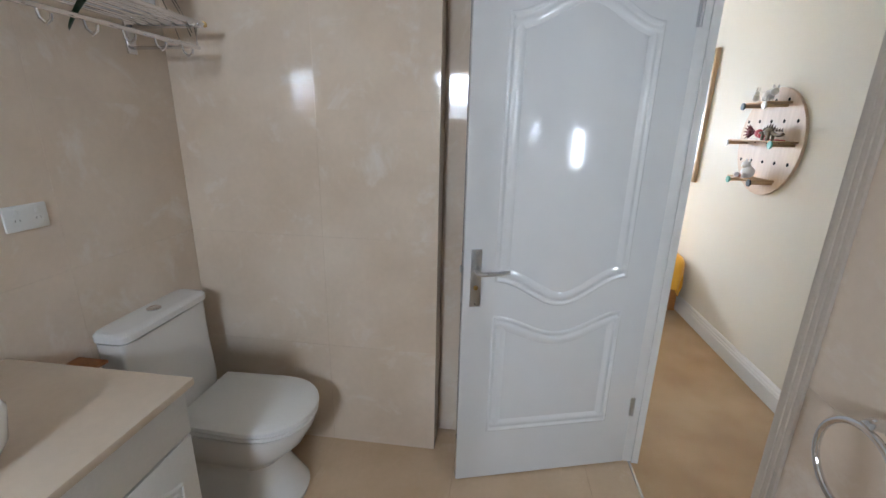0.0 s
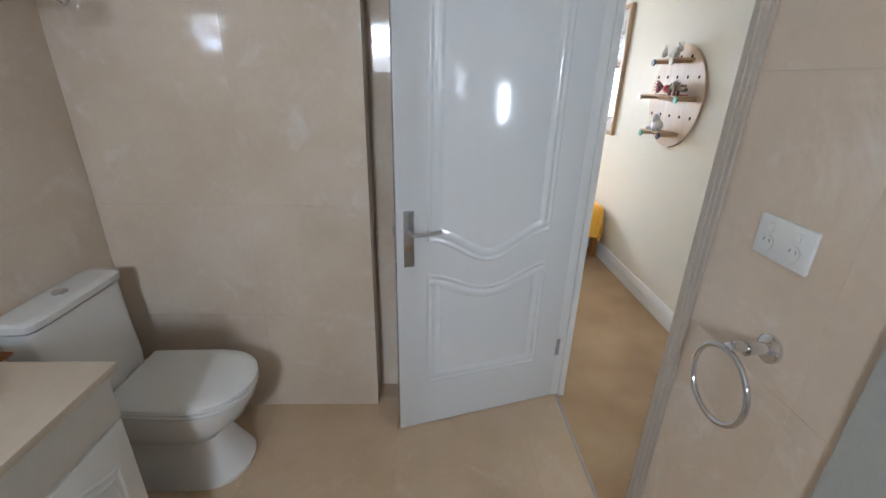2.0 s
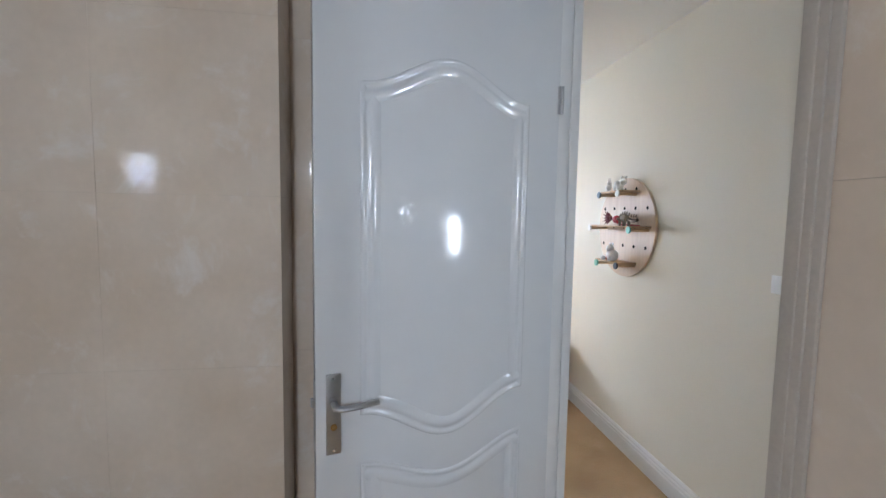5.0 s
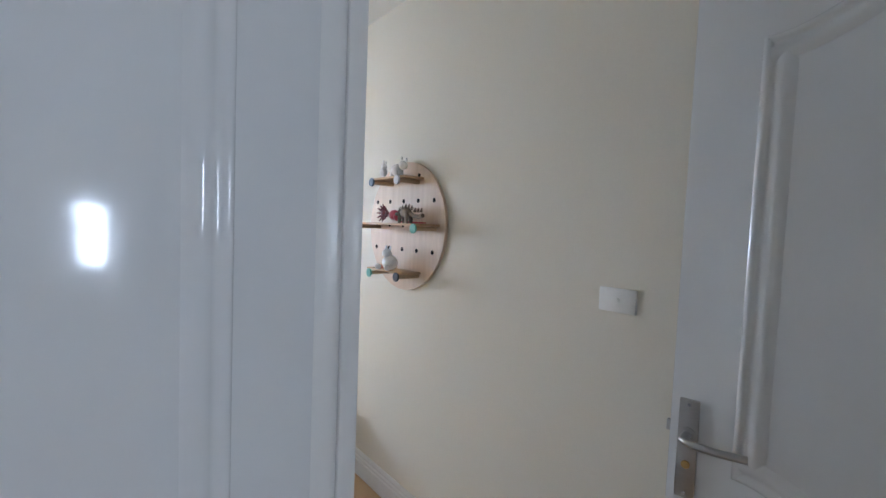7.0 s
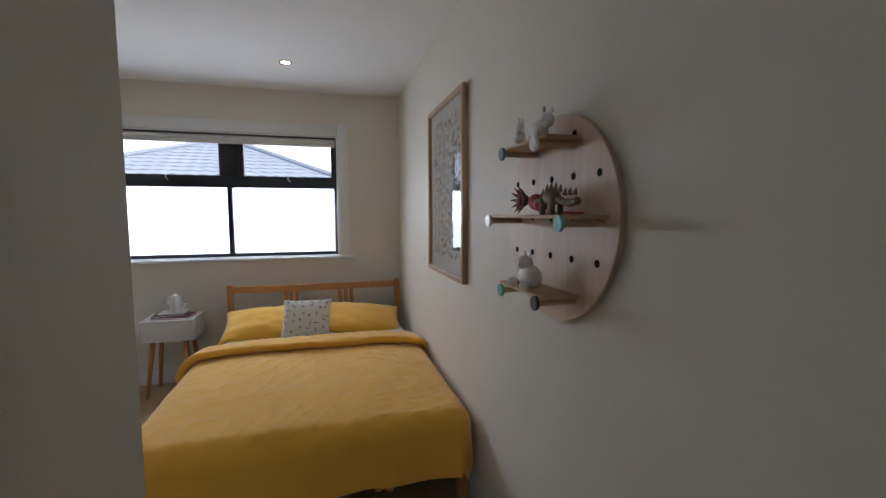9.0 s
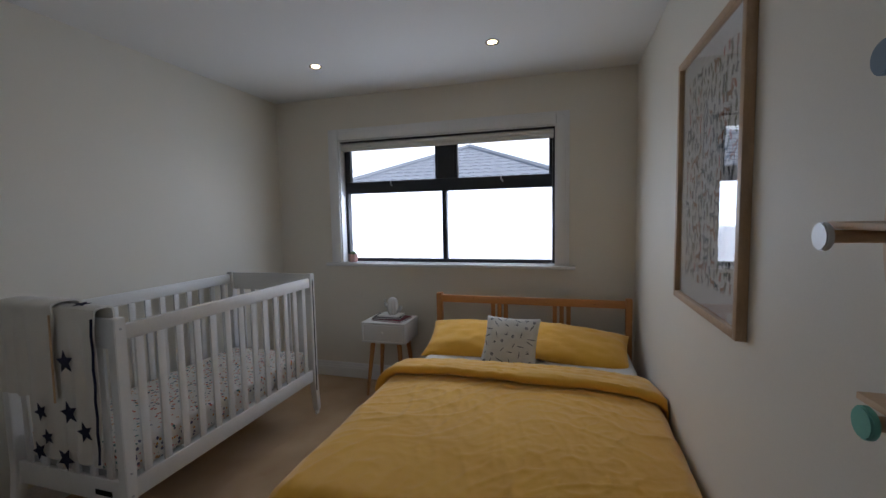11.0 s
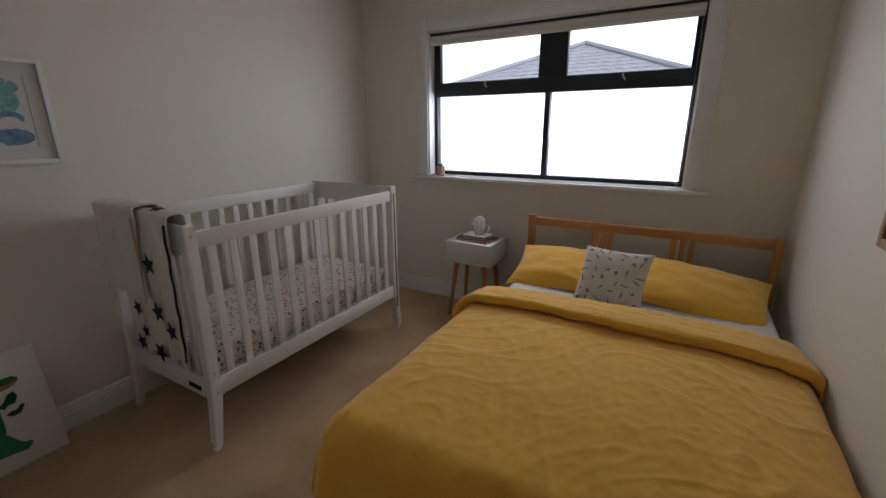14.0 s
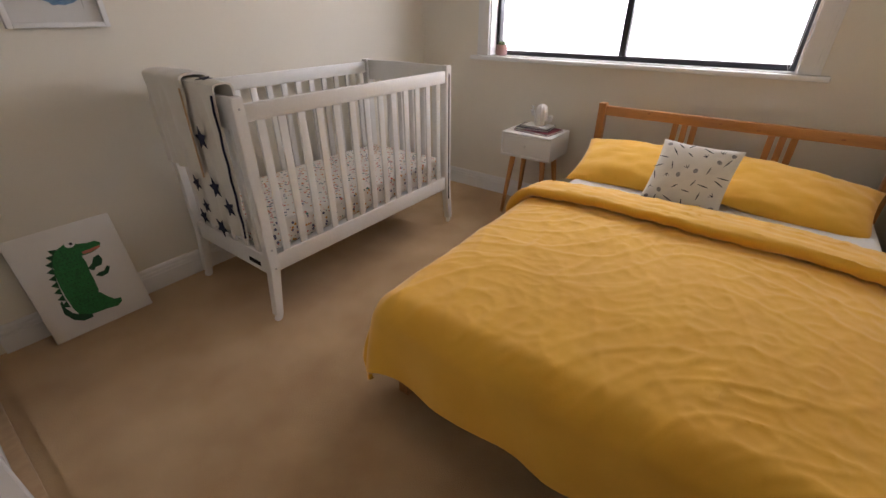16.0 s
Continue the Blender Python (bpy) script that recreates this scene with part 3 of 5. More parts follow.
for x0, x1 in ((wx0 + 0.035, 0.062), (0.205, wx1 - 0.035)):
    sash = part("sash", bx((x0, WY - 0.008, 1.80), (x0 + 0.035, WY + 0.035, wz1 - 0.04), 0.003), BLACKAL, window_1, "black opening sash")
    bm = bx((x1 - 0.022, WY - 0.008, 1.80), (x1, WY + 0.035, wz1 - 0.04), 0.003)
    part("stile", bm, BLACKAL, sash)
    part("pane", bx((x0 + 0.02, WY + 0.010, 1.79), (x1 - 0.015, WY + 0.015, wz1 - 0.045)), GLASS, sash, "clear glass pane", False).visible_shadow = False
    part("window_catch", tube([((x0 + x1) / 2, WY - 0.012, 1.79), ((x0 + x1) / 2, WY - 0.03, 1.775), ((x0 + x1) / 2 + 0.02, WY - 0.034, 1.75)], 0.006), NICKEL, window_1, "small metal catch")
for x0, x1 in ((wx0 + 0.03, 0.10), (0.13, wx1 - 0.03)):
    part("frosted_pane", bx((x0, WY + 0.022, wz0 + 0.03), (x1, WY + 0.028, 1.70)), FROST, window_1, "white frosted glass pane", False).visible_shadow = False
part("window_sill", bx((wx0 - 0.145, NY - 0.045, wz0 - 0.028), (wx1 + 0.145, NY + 0.001, wz0), 0.006), TRIM, window_1, "white timber sill")
part("sill_reveal", bx((wx0, NY, wz0 - 0.004), (wx1, WY, wz0 + 0.006)), TRIM, window_1)
part("reveal", bx((wx0 - 0.002, NY - 0.002, wz0 + 0.006), (wx0 + 0.010, WY, wz1)), TRIM, window_1)
part("reveal", bx((wx1 - 0.010, NY - 0.002, wz0 + 0.006), (wx1 + 0.002, WY, wz1)), TRIM, window_1)
part("reveal", bx((wx0 + 0.010, NY - 0.002, wz1 - 0.010), (wx1 - 0.010, WY, wz1 + 0.002)), TRIM, window_1)
for k, (x0, x1, z0, z1) in enumerate(((wx0 - 0.10, wx0, wz0, wz1 + 0.10), (wx1, wx1 + 0.10, wz0, wz1 + 0.10), (wx0, wx1, wz1, wz1 + 0.10))):
    bm = bmesh.new()
    for i, d in ((0, 0.010), (0.012, 0.014), (0.030, 0.018)):
        bx((x0 + (i if k == 0 else i * 0.05), NY - d, z0 + i * 0.05), (x1 - (i if k == 1 else i * 0.05), NY + 0.001 * i, z1 - i), 0.002, bm)
    part("architrave", bm, TRIM, window_1)

blind = thing("roller_blind", "white roller blind, rolled up at the window head", "blind")
bm = rod((wx0 + 0.02, NY + 0.035, wz1 - 0.048), (wx1 - 0.02, NY + 0.035, wz1 - 0.048), 0.026, n=24)
part("fabric_roll", bm, FAB, blind, "rolled white fabric")
part("hem_bar", bx((wx0 + 0.02, NY + 0.010, wz1 - 0.098), (wx1 - 0.02, NY + 0.022, wz1 - 0.066), 0.005), FAB, blind)
# black strip put into the gap above the roll as its shadow
part("shadow_gap_strip", bx((wx0 + 0.012, NY + 0.015, wz1 - 0.020), (wx1 - 0.012, NY + 0.07, wz1 - 0.011)), BLACKAL, blind)
part("cord", tube([(wx1 - 0.028, NY + 0.02, wz1 - 0.06), (wx1 - 0.026, NY + 0.02, 1.45), (wx1 - 0.03, NY + 0.02, 1.12), (wx1 - 0.042, NY + 0.02, 1.085), (wx1 - 0.054, NY + 0.02, 1.12), (wx1 - 0.045, NY + 0.02, 1.4)], 0.0016, n=6), PLASTIC, blind, "thin white pull cord")

# bathroom window and hall window, behind the walker
for nm, x0, x1, z0, z1, y, lab in (("window_2", -0.66, -0.34, 1.55, 2.08, BY0 - 0.075, "frosted bathroom window in a black frame"), ("window_3", 2.80, 3.20, 1.33, 1.96, -1.37, "hall window in a white frame")):
    w = thing(nm, lab, "window", kind="structure")
    mat = BLACKAL if nm == "window_2" else TRIM
    for lo, hi in (((x0, z0), (x0 + 0.03, z1)), ((x1 - 0.03, z0), (x1, z1)), ((x0 + 0.03, z0), (x1 - 0.03, z0 + 0.03)), ((x0 + 0.03, z1 - 0.03), (x1 - 0.03, z1)), ((x0 + 0.03, (z0 + z1) / 2 + 0.04), (x1 - 0.03, (z0 + z1) / 2 + 0.09))):
        part("window_frame", bx((lo[0], y, lo[1]), (hi[0], y + 0.05, hi[1]), 0.002), mat, w)
    part("pane", bx((x0 + 0.02, y + 0.02, z0 + 0.02), (x1 - 0.02, y + 0.025, z1 - 0.02)), FROST, w, "frosted glass pane", False).visible_shadow = False

# ---- bathroom things ----


def rounded(cx, cy, hx, hy, z, p=4.0, n=40):
    """A superellipse ring at height z."""
    out = []
    for k in range(n):
        a = k * math.tau / n
        c, s = math.cos(a), math.sin(a)
        out.append((cx + hx * math.copysign(abs(c) ** (2 / p), c), cy + hy * math.copysign(abs(s) ** (2 / p), s), z))
    return out


def d_ring(x0, x1, cy, hw, z, n=40):
    """A toilet-seat outline: straight back at x0, round front at x1."""
    pts, xm = [], x1 - hw * 1.15
    m = n - 6
    for k in range(m):
        a = -math.pi / 2 + math.pi * k / (m - 1)
        pts.append((xm + (x1 - xm) * max(0, math.cos(a)) ** 0.85, cy + hw * math.sin(a), z))
    for k in range(6):
        pts.append((x0, cy + hw * (0.94 - 1.88 * k / 5), z))
    return pts


TC = 1.325
toilet = thing("toilet", "white glazed ceramic close-coupled toilet with closed lid", "toilet")
part("bowl", loft([d_ring(-1.30, -0.72, TC, 0.150, 0.0), d_ring(-1.30, -0.715, TC, 0.154, 0.02), d_ring(-1.30, -0.78, TC, 0.115, 0.13), d_ring(-1.30, -0.80, TC, 0.112, 0.19), d_ring(-1.30, -0.765, TC, 0.135, 0.23), d_ring(-1.30, -0.70, TC, 0.165, 0.29), d_ring(-1.30, -0.665, TC, 0.178, 0.36), d_ring(-1.30, -0.66, TC, 0.180, 0.385)]), CERAMIC, toilet)
part("seat", loft([d_ring(-1.13, -0.665, TC, 0.176, 0.387), d_ring(-1.13, -0.655, TC, 0.182, 0.391), d_ring(-1.13, -0.655, TC, 0.182, 0.400), d_ring(-1.13, -0.662, TC, 0.178, 0.404)]), PLASTIC, toilet, "white plastic seat")
part("lid", loft([d_ring(-1.13, -0.660, TC, 0.180, 0.408), d_ring(-1.13, -0.652, TC, 0.185, 0.413), d_ring(-1.13, -0.653, TC, 0.184, 0.428), d_ring(-1.125, -0.668, TC, 0.174, 0.436), d_ring(-1.11, -0.72, TC, 0.14, 0.438)]), PLASTIC, toilet, "closed white lid")
part("tank", loft([rounded(-1.225, TC - 0.02, 0.085, 0.150, 0.36, 5), rounded(-1.235, TC - 0.02, 0.080, 0.185, 0.45, 6), rounded(-1.250, TC - 0.02, 0.066, 0.200, 0.60, 7), rounded(-1.255, TC - 0.02, 0.062, 0.205, 0.765, 7)]), CERAMIC, toilet, "white cistern")
part("tank_lid", loft([rounded(-1.253, TC - 0.02, 0.062, 0.205, 0.770, 7), rounded(-1.250, TC - 0.02, 0.068, 0.212, 0.775, 7), rounded(-1.250, TC - 0.02, 0.068, 0.212, 0.797, 7), rounded(-1.252, TC - 0.02, 0.060, 0.204, 0.806, 7), rounded(-1.255, TC - 0.02, 0.045, 0.188, 0.808, 7)]), CERAMIC, toilet, "white cistern lid")
part("flush_button", lathe([(0.024, 0.0), (0.024, 0.006), (0.020, 0.009), (0.001, 0.009)], (-1.253, TC - 0.02, 0.806)), CHROME, toilet, "round chrome flush button")

vanity = thing("vanity_cabinet", "white painted vanity cabinet with moulded doors", "cabinet")
part("body", bx((BX0 + 0.004, -0.60, 0.10), (-0.790, 0.850, 0.826), 0.002), LAMIN, vanity)
part("plinth", bx((BX0 + 0.004, -0.60, 0.0), (-0.84, 0.845, 0.10)), LAMIN, vanity)
part("rail", bx((-0.790, -0.60, 0.695), (-0.772, 0.850, 0.824), 0.003), LAMIN, vanity)
for y0 in (0.455, 0.055, -0.345):
    dr = part("door", bx((-0.790, y0, 0.105), (-0.772, y0 + 0.392, 0.688), 0.003), LAMIN, vanity, "white moulded cabinet door")
    pts = panel_pts(y0 + 0.06, y0 + 0.332, lambda s: 0.17, lambda s: 0.58 + 0.04 * swell(s))
    bm = bmesh.new()
    tube([(-0.772, u, v) for u, v in pts], 0.006, bm, closed=True, n=8, up=(1, 0, 0))
    tube([(-0.772, u + (0.018 if u < y0 + 0.19 else -0.018), v + (0.018 if v < 0.4 else -0.018)) for u, v in pts], 0.004, bm, closed=True, n=8, up=(1, 0, 0))
    part("panel_moulding", bm, LAMIN, dr)
    part("knob", lathe([(0.006, 0), (0.005, 0.010), (0.013, 0.018), (0.014, 0.024), (0.008, 0.029), (0.001, 0.030)], (0, 0, 0), 16), CHROME, dr, "round chrome knob").matrix_basis = pose(-0.772, y0 + 0.20, 0.60, 0, 90, 0)
solid("countertop", bx((BX0 + 0.002, -0.62, 0.828), (-0.755, 0.868, 0.850), 0.003), TOPST, "beige stone worktop on the vanity", "countertop")
basin = thing("basin", "white ceramic vessel basin on the worktop", "basin")
part("bowl", loft([rounded(-1.06, 0.32, 0.165, 0.235, 0.850, 6), rounded(-1.06, 0.32, 0.185, 0.262, 0.90, 6), rounded(-1.06, 0.32, 0.192, 0.270, 0.965, 6), rounded(-1.06, 0.32, 0.188, 0.266, 0.974, 6), rounded(-1.06, 0.32, 0.180, 0.258, 0.974, 6), rounded(-1.06, 0.32, 0.172, 0.25, 0.95, 6), rounded(-1.06, 0.32, 0.12, 0.18, 0.875, 5)]), CERAMIC, basin)
part("waste", lathe([(0.03, 0), (0.03, 0.004), (0.022, 0.006), (0.001, 0.006)], (-1.06, 0.32, 0.875)), CHROME, basin, "chrome waste")


def socket(name, label, m, switches):
    """A wall plate 116 x 72 mm in its own xz plane, facing -y."""
    ob = thing(name, label, "power outlet" if switches != 1 else "light switch", m)
    part("plate", bx((-0.058, -0.009, -0.036), (0.058, -0.001, 0.036), 0.003), PLASTIC, ob)
    if switches == 1:
        part("switch_button", rod((0, -0.008, 0), (0, -0.0145, 0), 0.0085, 0.0075, n=20, bevel=0.0015), PLASTIC, ob, "small round white button")
    else:
        for sx in (-0.028, 0.028):
            part("switch", bx((sx - 0.006, -0.0125, 0.010), (sx + 0.006, -0.009, 0.026), 0.002), PLASTIC, ob)
            part("pin_socket", rod((sx, -0.0095, -0.010), (sx, -0.0115, -0.010), 0.015, bevel=0.001), PLASTIC, ob)
            bm = bmesh.new()
            for dx, a in ((-0.006, 0.5), (0.006, -0.5)):
                beam((sx + dx - 0.002 * a, -0.0117, -0.008), (sx + dx + 0.002 * a, -0.0117, -0.002), 0.0016, 0.0008, bm=bm, bevel=0, side=(1, 0, 0))
            part("slot", bm, GREYP, ob)
    return ob


socket("power_outlet", "white double power outlet on the tiled wall beside the doorway", pose(BX1, 0.612, 1.280, 0, 0, -90), 2)
socket("power_outlet", "white power outlet on the tiled wall above the vanity", pose(BX0, 1.005, 1.220, 0, 0, 90), 2)
socket("light_switch", "white single light switch on the cream wall", pose(EX, 1.745, 1.245, 0, 0, -90), 1)

ring = thing("towel_ring", "chrome towel ring on the tiled wall", "towel ring")
part("wall_rose", lathe([(0.026, 0), (0.026, 0.006), (0.022, 0.010), (0.012, 0.014), (0.010, 0.03), (0.013, 0.045), (0.001, 0.048)], (0, 0, 0), 24), CHROME, ring).matrix_basis = pose(BX1, 0.572, 1.098, 0, -90, 0)
part("arm", tube([(BX1 - 0.04, 0.572, 1.098), (BX1 - 0.07, 0.572, 1.106), (BX1 - 0.078, 0.572, 1.100)], 0.009), CHROME, ring)
part("hoop", tube([(BX1 - 0.074, 0.572 + 0.070 * math.sin(k * math.tau / 40), 1.024 + 0.070 * math.cos(k * math.tau / 40)) for k in range(40)], 0.0055, closed=True, up=(1, 0, 0)), CHROME, ring, "round chrome hoop")

rack = thing("towel_rack", "chrome wall-mounted towel rack with hooks", "towel rack")
SY0, SY1, SZ = 0.85, 1.50, 1.815
for x in (-1.27, -1.225, -1.18, -1.135, -1.09, -1.045):
    part("shelf_bar", rod((x, SY0, SZ), (x, SY1, SZ), 0.007, n=12), CHROME, rack)
for y in (SY0 + 0.02, SY1 - 0.02):
    part("bracket", bx((BX0, y - 0.008, SZ - 0.016), (-1.035, y + 0.008, SZ - 0.006), 0.002), CHROME, rack)
    part("wall_plate", bx((BX0, y - 0.02, SZ - 0.10), (BX0 + 0.008, y + 0.02, SZ + 0.015), 0.002), CHROME, rack)
    part("drop_arm", tube([(-1.06, y, SZ - 0.01), (-1.06, y, SZ - 0.075), (BX0 + 0.006, y, SZ - 0.08)], 0.006), CHROME, rack)
part("end_cap", rod((-1.045, SY1, SZ), (-1.045, SY1 + 0.012, SZ), 0.010, bevel=0.002), BRASS, rack, "tarnished brass end cap")
part("towel_bar", rod((-1.06, SY0, SZ - 0.078), (-1.06, SY1 - 0.015, SZ - 0.078), 0.007, n=12), CHROME, rack)
for k in range(5):
    y = SY0 + 0.09 + k * 0.115
    part("hook", tube([(-1.06, y, SZ - 0.082), (-1.055, y, SZ - 0.105), (-1.04, y, SZ - 0.117), (-1.025, y, SZ - 0.108), (-1.022, y, SZ - 0.095)], 0.004), CHROME, rack, "small chrome hook")

orchid = thing("potted_orchid", "dark-leaved orchid in a white pot with gold foil", "plant")
OX, OY, OZ = -1.16, 1.36, SZ + 0.008
part("pot", lathe([(0.040, 0), (0.044, 0.004), (0.052, 0.075), (0.050, 0.077), (0.046, 0.07), (0.001, 0.07)], (OX, OY, OZ)), CERAMIC, orchid, "white ceramic pot")
part("foil_wrap", lathe([(0.045, 0.05), (0.046, 0.115), (0.044, 0.115), (0.043, 0.10), (0.001, 0.10)], (OX, OY, OZ)), GOLD, orchid, "crumpled gold foil")
bm = bmesh.new()
for k in range(26):
    a, r = random.uniform(0, math.tau), random.uniform(0, 0.034)
    ball((OX + r * math.cos(a), OY + r * math.sin(a), OZ + 0.104 + random.uniform(0, 0.01)), random.uniform(0.006, 0.011), bm, 1, (1.4, 0.8, 0.6), random.uniform(0, 3))
part("bark", bm, BARK, orchid, "brown bark chips")
for a, ln, rise, wd in ((2.9, 0.17, 0.30, 0.045), (-1.75, 0.22, -0.75, 0.055), (0.9, 0.20, 0.10, 0.03), (-0.9, 0.15, 0.55, 0.035), (1.8, 0.24, 1.6, 0.045)):
    left, right = [], []
    bm = bmesh.new()
    for i in range(11):
        s = i / 10
        c = Vector((OX + math.cos(a) * ln * s * (1 - 0.45 * max(0, rise - 0.4)), OY + math.sin(a) * ln * s * (1 - 0.45 * max(0, rise - 0.4)), OZ + 0.11 + ln * (rise * s + 0.55 * s - 0.75 * s * s)))
        w = wd * math.sin(math.pi * min(1, 0.12 + 0.88 * s)) ** 0.6 * 0.5 + 0.002
        sd = Vector((-math.sin(a), math.cos(a), 0))
        left.append([bm.verts.new(c - sd * w + Vector((0, 0, 0.012))), bm.verts.new(c), bm.verts.new(c + sd * w + Vector((0, 0, 0.012)))])
    for p, q in zip(left, left[1:]):
        bm.faces.new((p[0], p[1], q[1], q[0])), bm.faces.new((p[1], p[2], q[2], q[1]))
    bmesh.ops.solidify(bm, geom=list(bm.faces), thickness=0.002)
    part("leaf", bm, LEAF, orchid)
for a, ln in ((1.2, 0.16), (1.7, 0.20), (0.7, 0.14), (-2.0, 0.18)):
    part("aerial_root", tube([(OX + math.cos(a) * ln * s, OY + math.sin(a) * ln * s, OZ + 0.105 + 0.11 * s - 0.26 * s * s) for s in [i / 9 for i in range(10)]], 0.0016, n=6), ROOTS, orchid)

roll = thing("toilet_roll_holder", "chrome toilet roll holder with a brown cover", "roll holder")
part("cover", bx((BX0, 0.935, 0.735), (BX0 + 0.11, 1.055, 0.745), 0.003), RUST, roll, "brown metal cover")
part("paper_roll", rod((BX0 + 0.06, 0.945, 0.68), (BX0 + 0.06, 1.045, 0.68), 0.05, n=24, bevel=0.003), PAPER, roll, "white paper roll")
part("bracket", tube([(BX0 + 0.004, 0.94, 0.74), (BX0 + 0.02, 0.94, 0.70), (BX0 + 0.06, 0.94, 0.68), (BX0 + 0.06, 1.05, 0.68)], 0.004), CHROME, roll)


def downlight(x, y, z):
    d = thing("downlight", "recessed chrome downlight, lit", "downlight", pose(x, y, z), "ceiling downlights")
    part("trim_ring", lathe([(0.030, -0.001), (0.044, -0.001), (0.047, -0.004), (0.044, -0.008), (0.034, -0.006), (0.030, -0.001)], n=32), CHROME, d, "chrome trim ring")
    part("lens", lathe([(0.030, -0.0045), (0.001, -0.0045), (0.001, -0.001), (0.030, -0.001)], n=24), BULB, d, "warm lit lens")
    return d


for x, y, z in ((-0.58, 5.0, CH), (0.68, 4.99, CH), (-0.58, 3.3, CH), (0.68, 3.3, CH), (-0.35, 0.15, CH - 0.05)):
    downlight(x, y, z)
    lamp = new("downlight_beam", bpy.data.lights.new("downlight_beam", "SPOT"))
    lamp.data.energy, lamp.data.color, lamp.data.spot_size, lamp.data.spot_blend, lamp.data.shadow_soft_size = 1.6, (1.0, 0.84, 0.64), radians(80), 0.8, 0.03
    lamp.matrix_world = look((x, y, z - 0.012), (x, y, 0))

# ---- bed and bedding ----
bed = thing("bed_frame", "orange pine double bed frame with slatted headboard", "bed")
HX0, HX1, HY = 0.115, 1.585, 5.56
for x in (HX0 + 0.022, HX1 - 0.022):
    part("headboard_post", bx((x - 0.022, HY - 0.03, 0), (x + 0.022, HY + 0.03, 0.855), 0.004), PINEZ, bed)
    part("foot_leg", beam((x, 3.60, 0.0), (x, 3.60, 0.34), 0.05, 0.05, 0.055, 0.055), PINEZ, bed)
    part("side_rail", bx((x - 0.012, 3.58, 0.20), (x + 0.012, HY - 0.03, 0.31), 0.004), PINE, bed)
part("top_rail", bx((HX0 + 0.044, HY - 0.018, 0.782), (HX1 - 0.044, HY + 0.018, 0.838), 0.004), PINE, bed)
part("middle_rail", bx((HX0 + 0.044, HY - 0.014, 0.44), (HX1 - 0.044, HY + 0.014, 0.52), 0.004), PINE, bed)
part("foot_rail", bx((HX0 + 0.044, 3.585, 0.20), (HX1 - 0.044, 3.61, 0.31), 0.004), PINE, bed)
for x in (0.575, 0.625, 0.675, 1.045, 1.095, 1.145):
    part("headboard_slat", bx((x - 0.016, HY - 0.010, 0.52), (x + 0.016, HY + 0.010, 0.782), 0.002), PINEZ, bed)
for x, z in ((0.42, 0.822), (0.80, 0.812), (0.98, 0.80), (1.33, 0.806)):
    part("wood_knot", ball((x, HY - 0.0175, z), 0.007, None, 2, (1.6, 0.15, 0.8)), RUST, bed, "dark wood knot")
for k in range(12):
    y = 3.72 + k * 0.15
    part("base_slat", bx((HX0 + 0.04, y, 0.262), (HX1 - 0.04, y + 0.07, 0.278), 0.002), PINE, bed)


def soft(hx, hy, hz, seam=0.0, n=26, p=2.6, seed=0.0, crease=0.006):
    """A stuffed cushion in its own axes, with pinched corners and creases."""
    bm = bmesh.new()
    grid = {}
    for side in (1, -1):
        for i in range(n + 1):
            for j in range(n + 1):
                edge = i in (0, n) or j in (0, n)
                if side == -1 and edge:
                    grid[side, i, j] = grid[1, i, j]
                    continue
                u, v = 2 * i / n - 1, 2 * j / n - 1
                pull = 1 - 0.07 * (1 - abs(u) ** 2) * abs(v) ** 3 - 0.0
                pulv = 1 - 0.07 * (1 - abs(v) ** 2) * abs(u) ** 3
                h = hz * max(0, (1 - abs(u) ** p)) ** 0.55 * max(0, (1 - abs(v) ** p)) ** 0.55
                w = noise.noise(Vector((u * 2.6 + seed, v * 2.6, side * 3.0))) * crease * 1.6 + (1 - abs(noise.noise(Vector((u * 3.4, v * 5 + seed, 7.0 + side))))) ** 6 * crease
                grid[side, i, j] = bm.verts.new((hx * u * pulv, hy * v * pull, side * (h + (w if not edge else 0))))
        for i in range(n):
            for j in range(n):
                q = [grid[side, a, b] for a, b in ((i, j), (i + 1, j), (i + 1, j + 1), (i, j + 1))]
                bm.faces.new(q if side == 1 else q[::-1])
    return bm


mat_bm = bx((0.165, 3.60, 0.280), (1.555, 5.515, 0.498), 0.045, seg=4)
solid("mattress", mat_bm, SHEET, "mattress under a white fitted sheet on the pine frame", "mattress")
pm1, pm2 = pose(0.470, 5.285, 0.574, 20, -2, 1), pose(1.200, 5.280, 0.566, 19, 6, -2)
solid("pillow", soft(0.345, 0.220, 0.076, seed=1.3, crease=0.007), YELLOW, "plump mustard yellow cotton pillow against the headboard", "pillow", group="bed pillows", m=pm1)
solid("pillow", soft(0.345, 0.220, 0.074, seed=6.1, crease=0.007), YELLOW, "slumped mustard yellow cotton pillow beside the wall", "pillow", group="bed pillows", m=pm2)

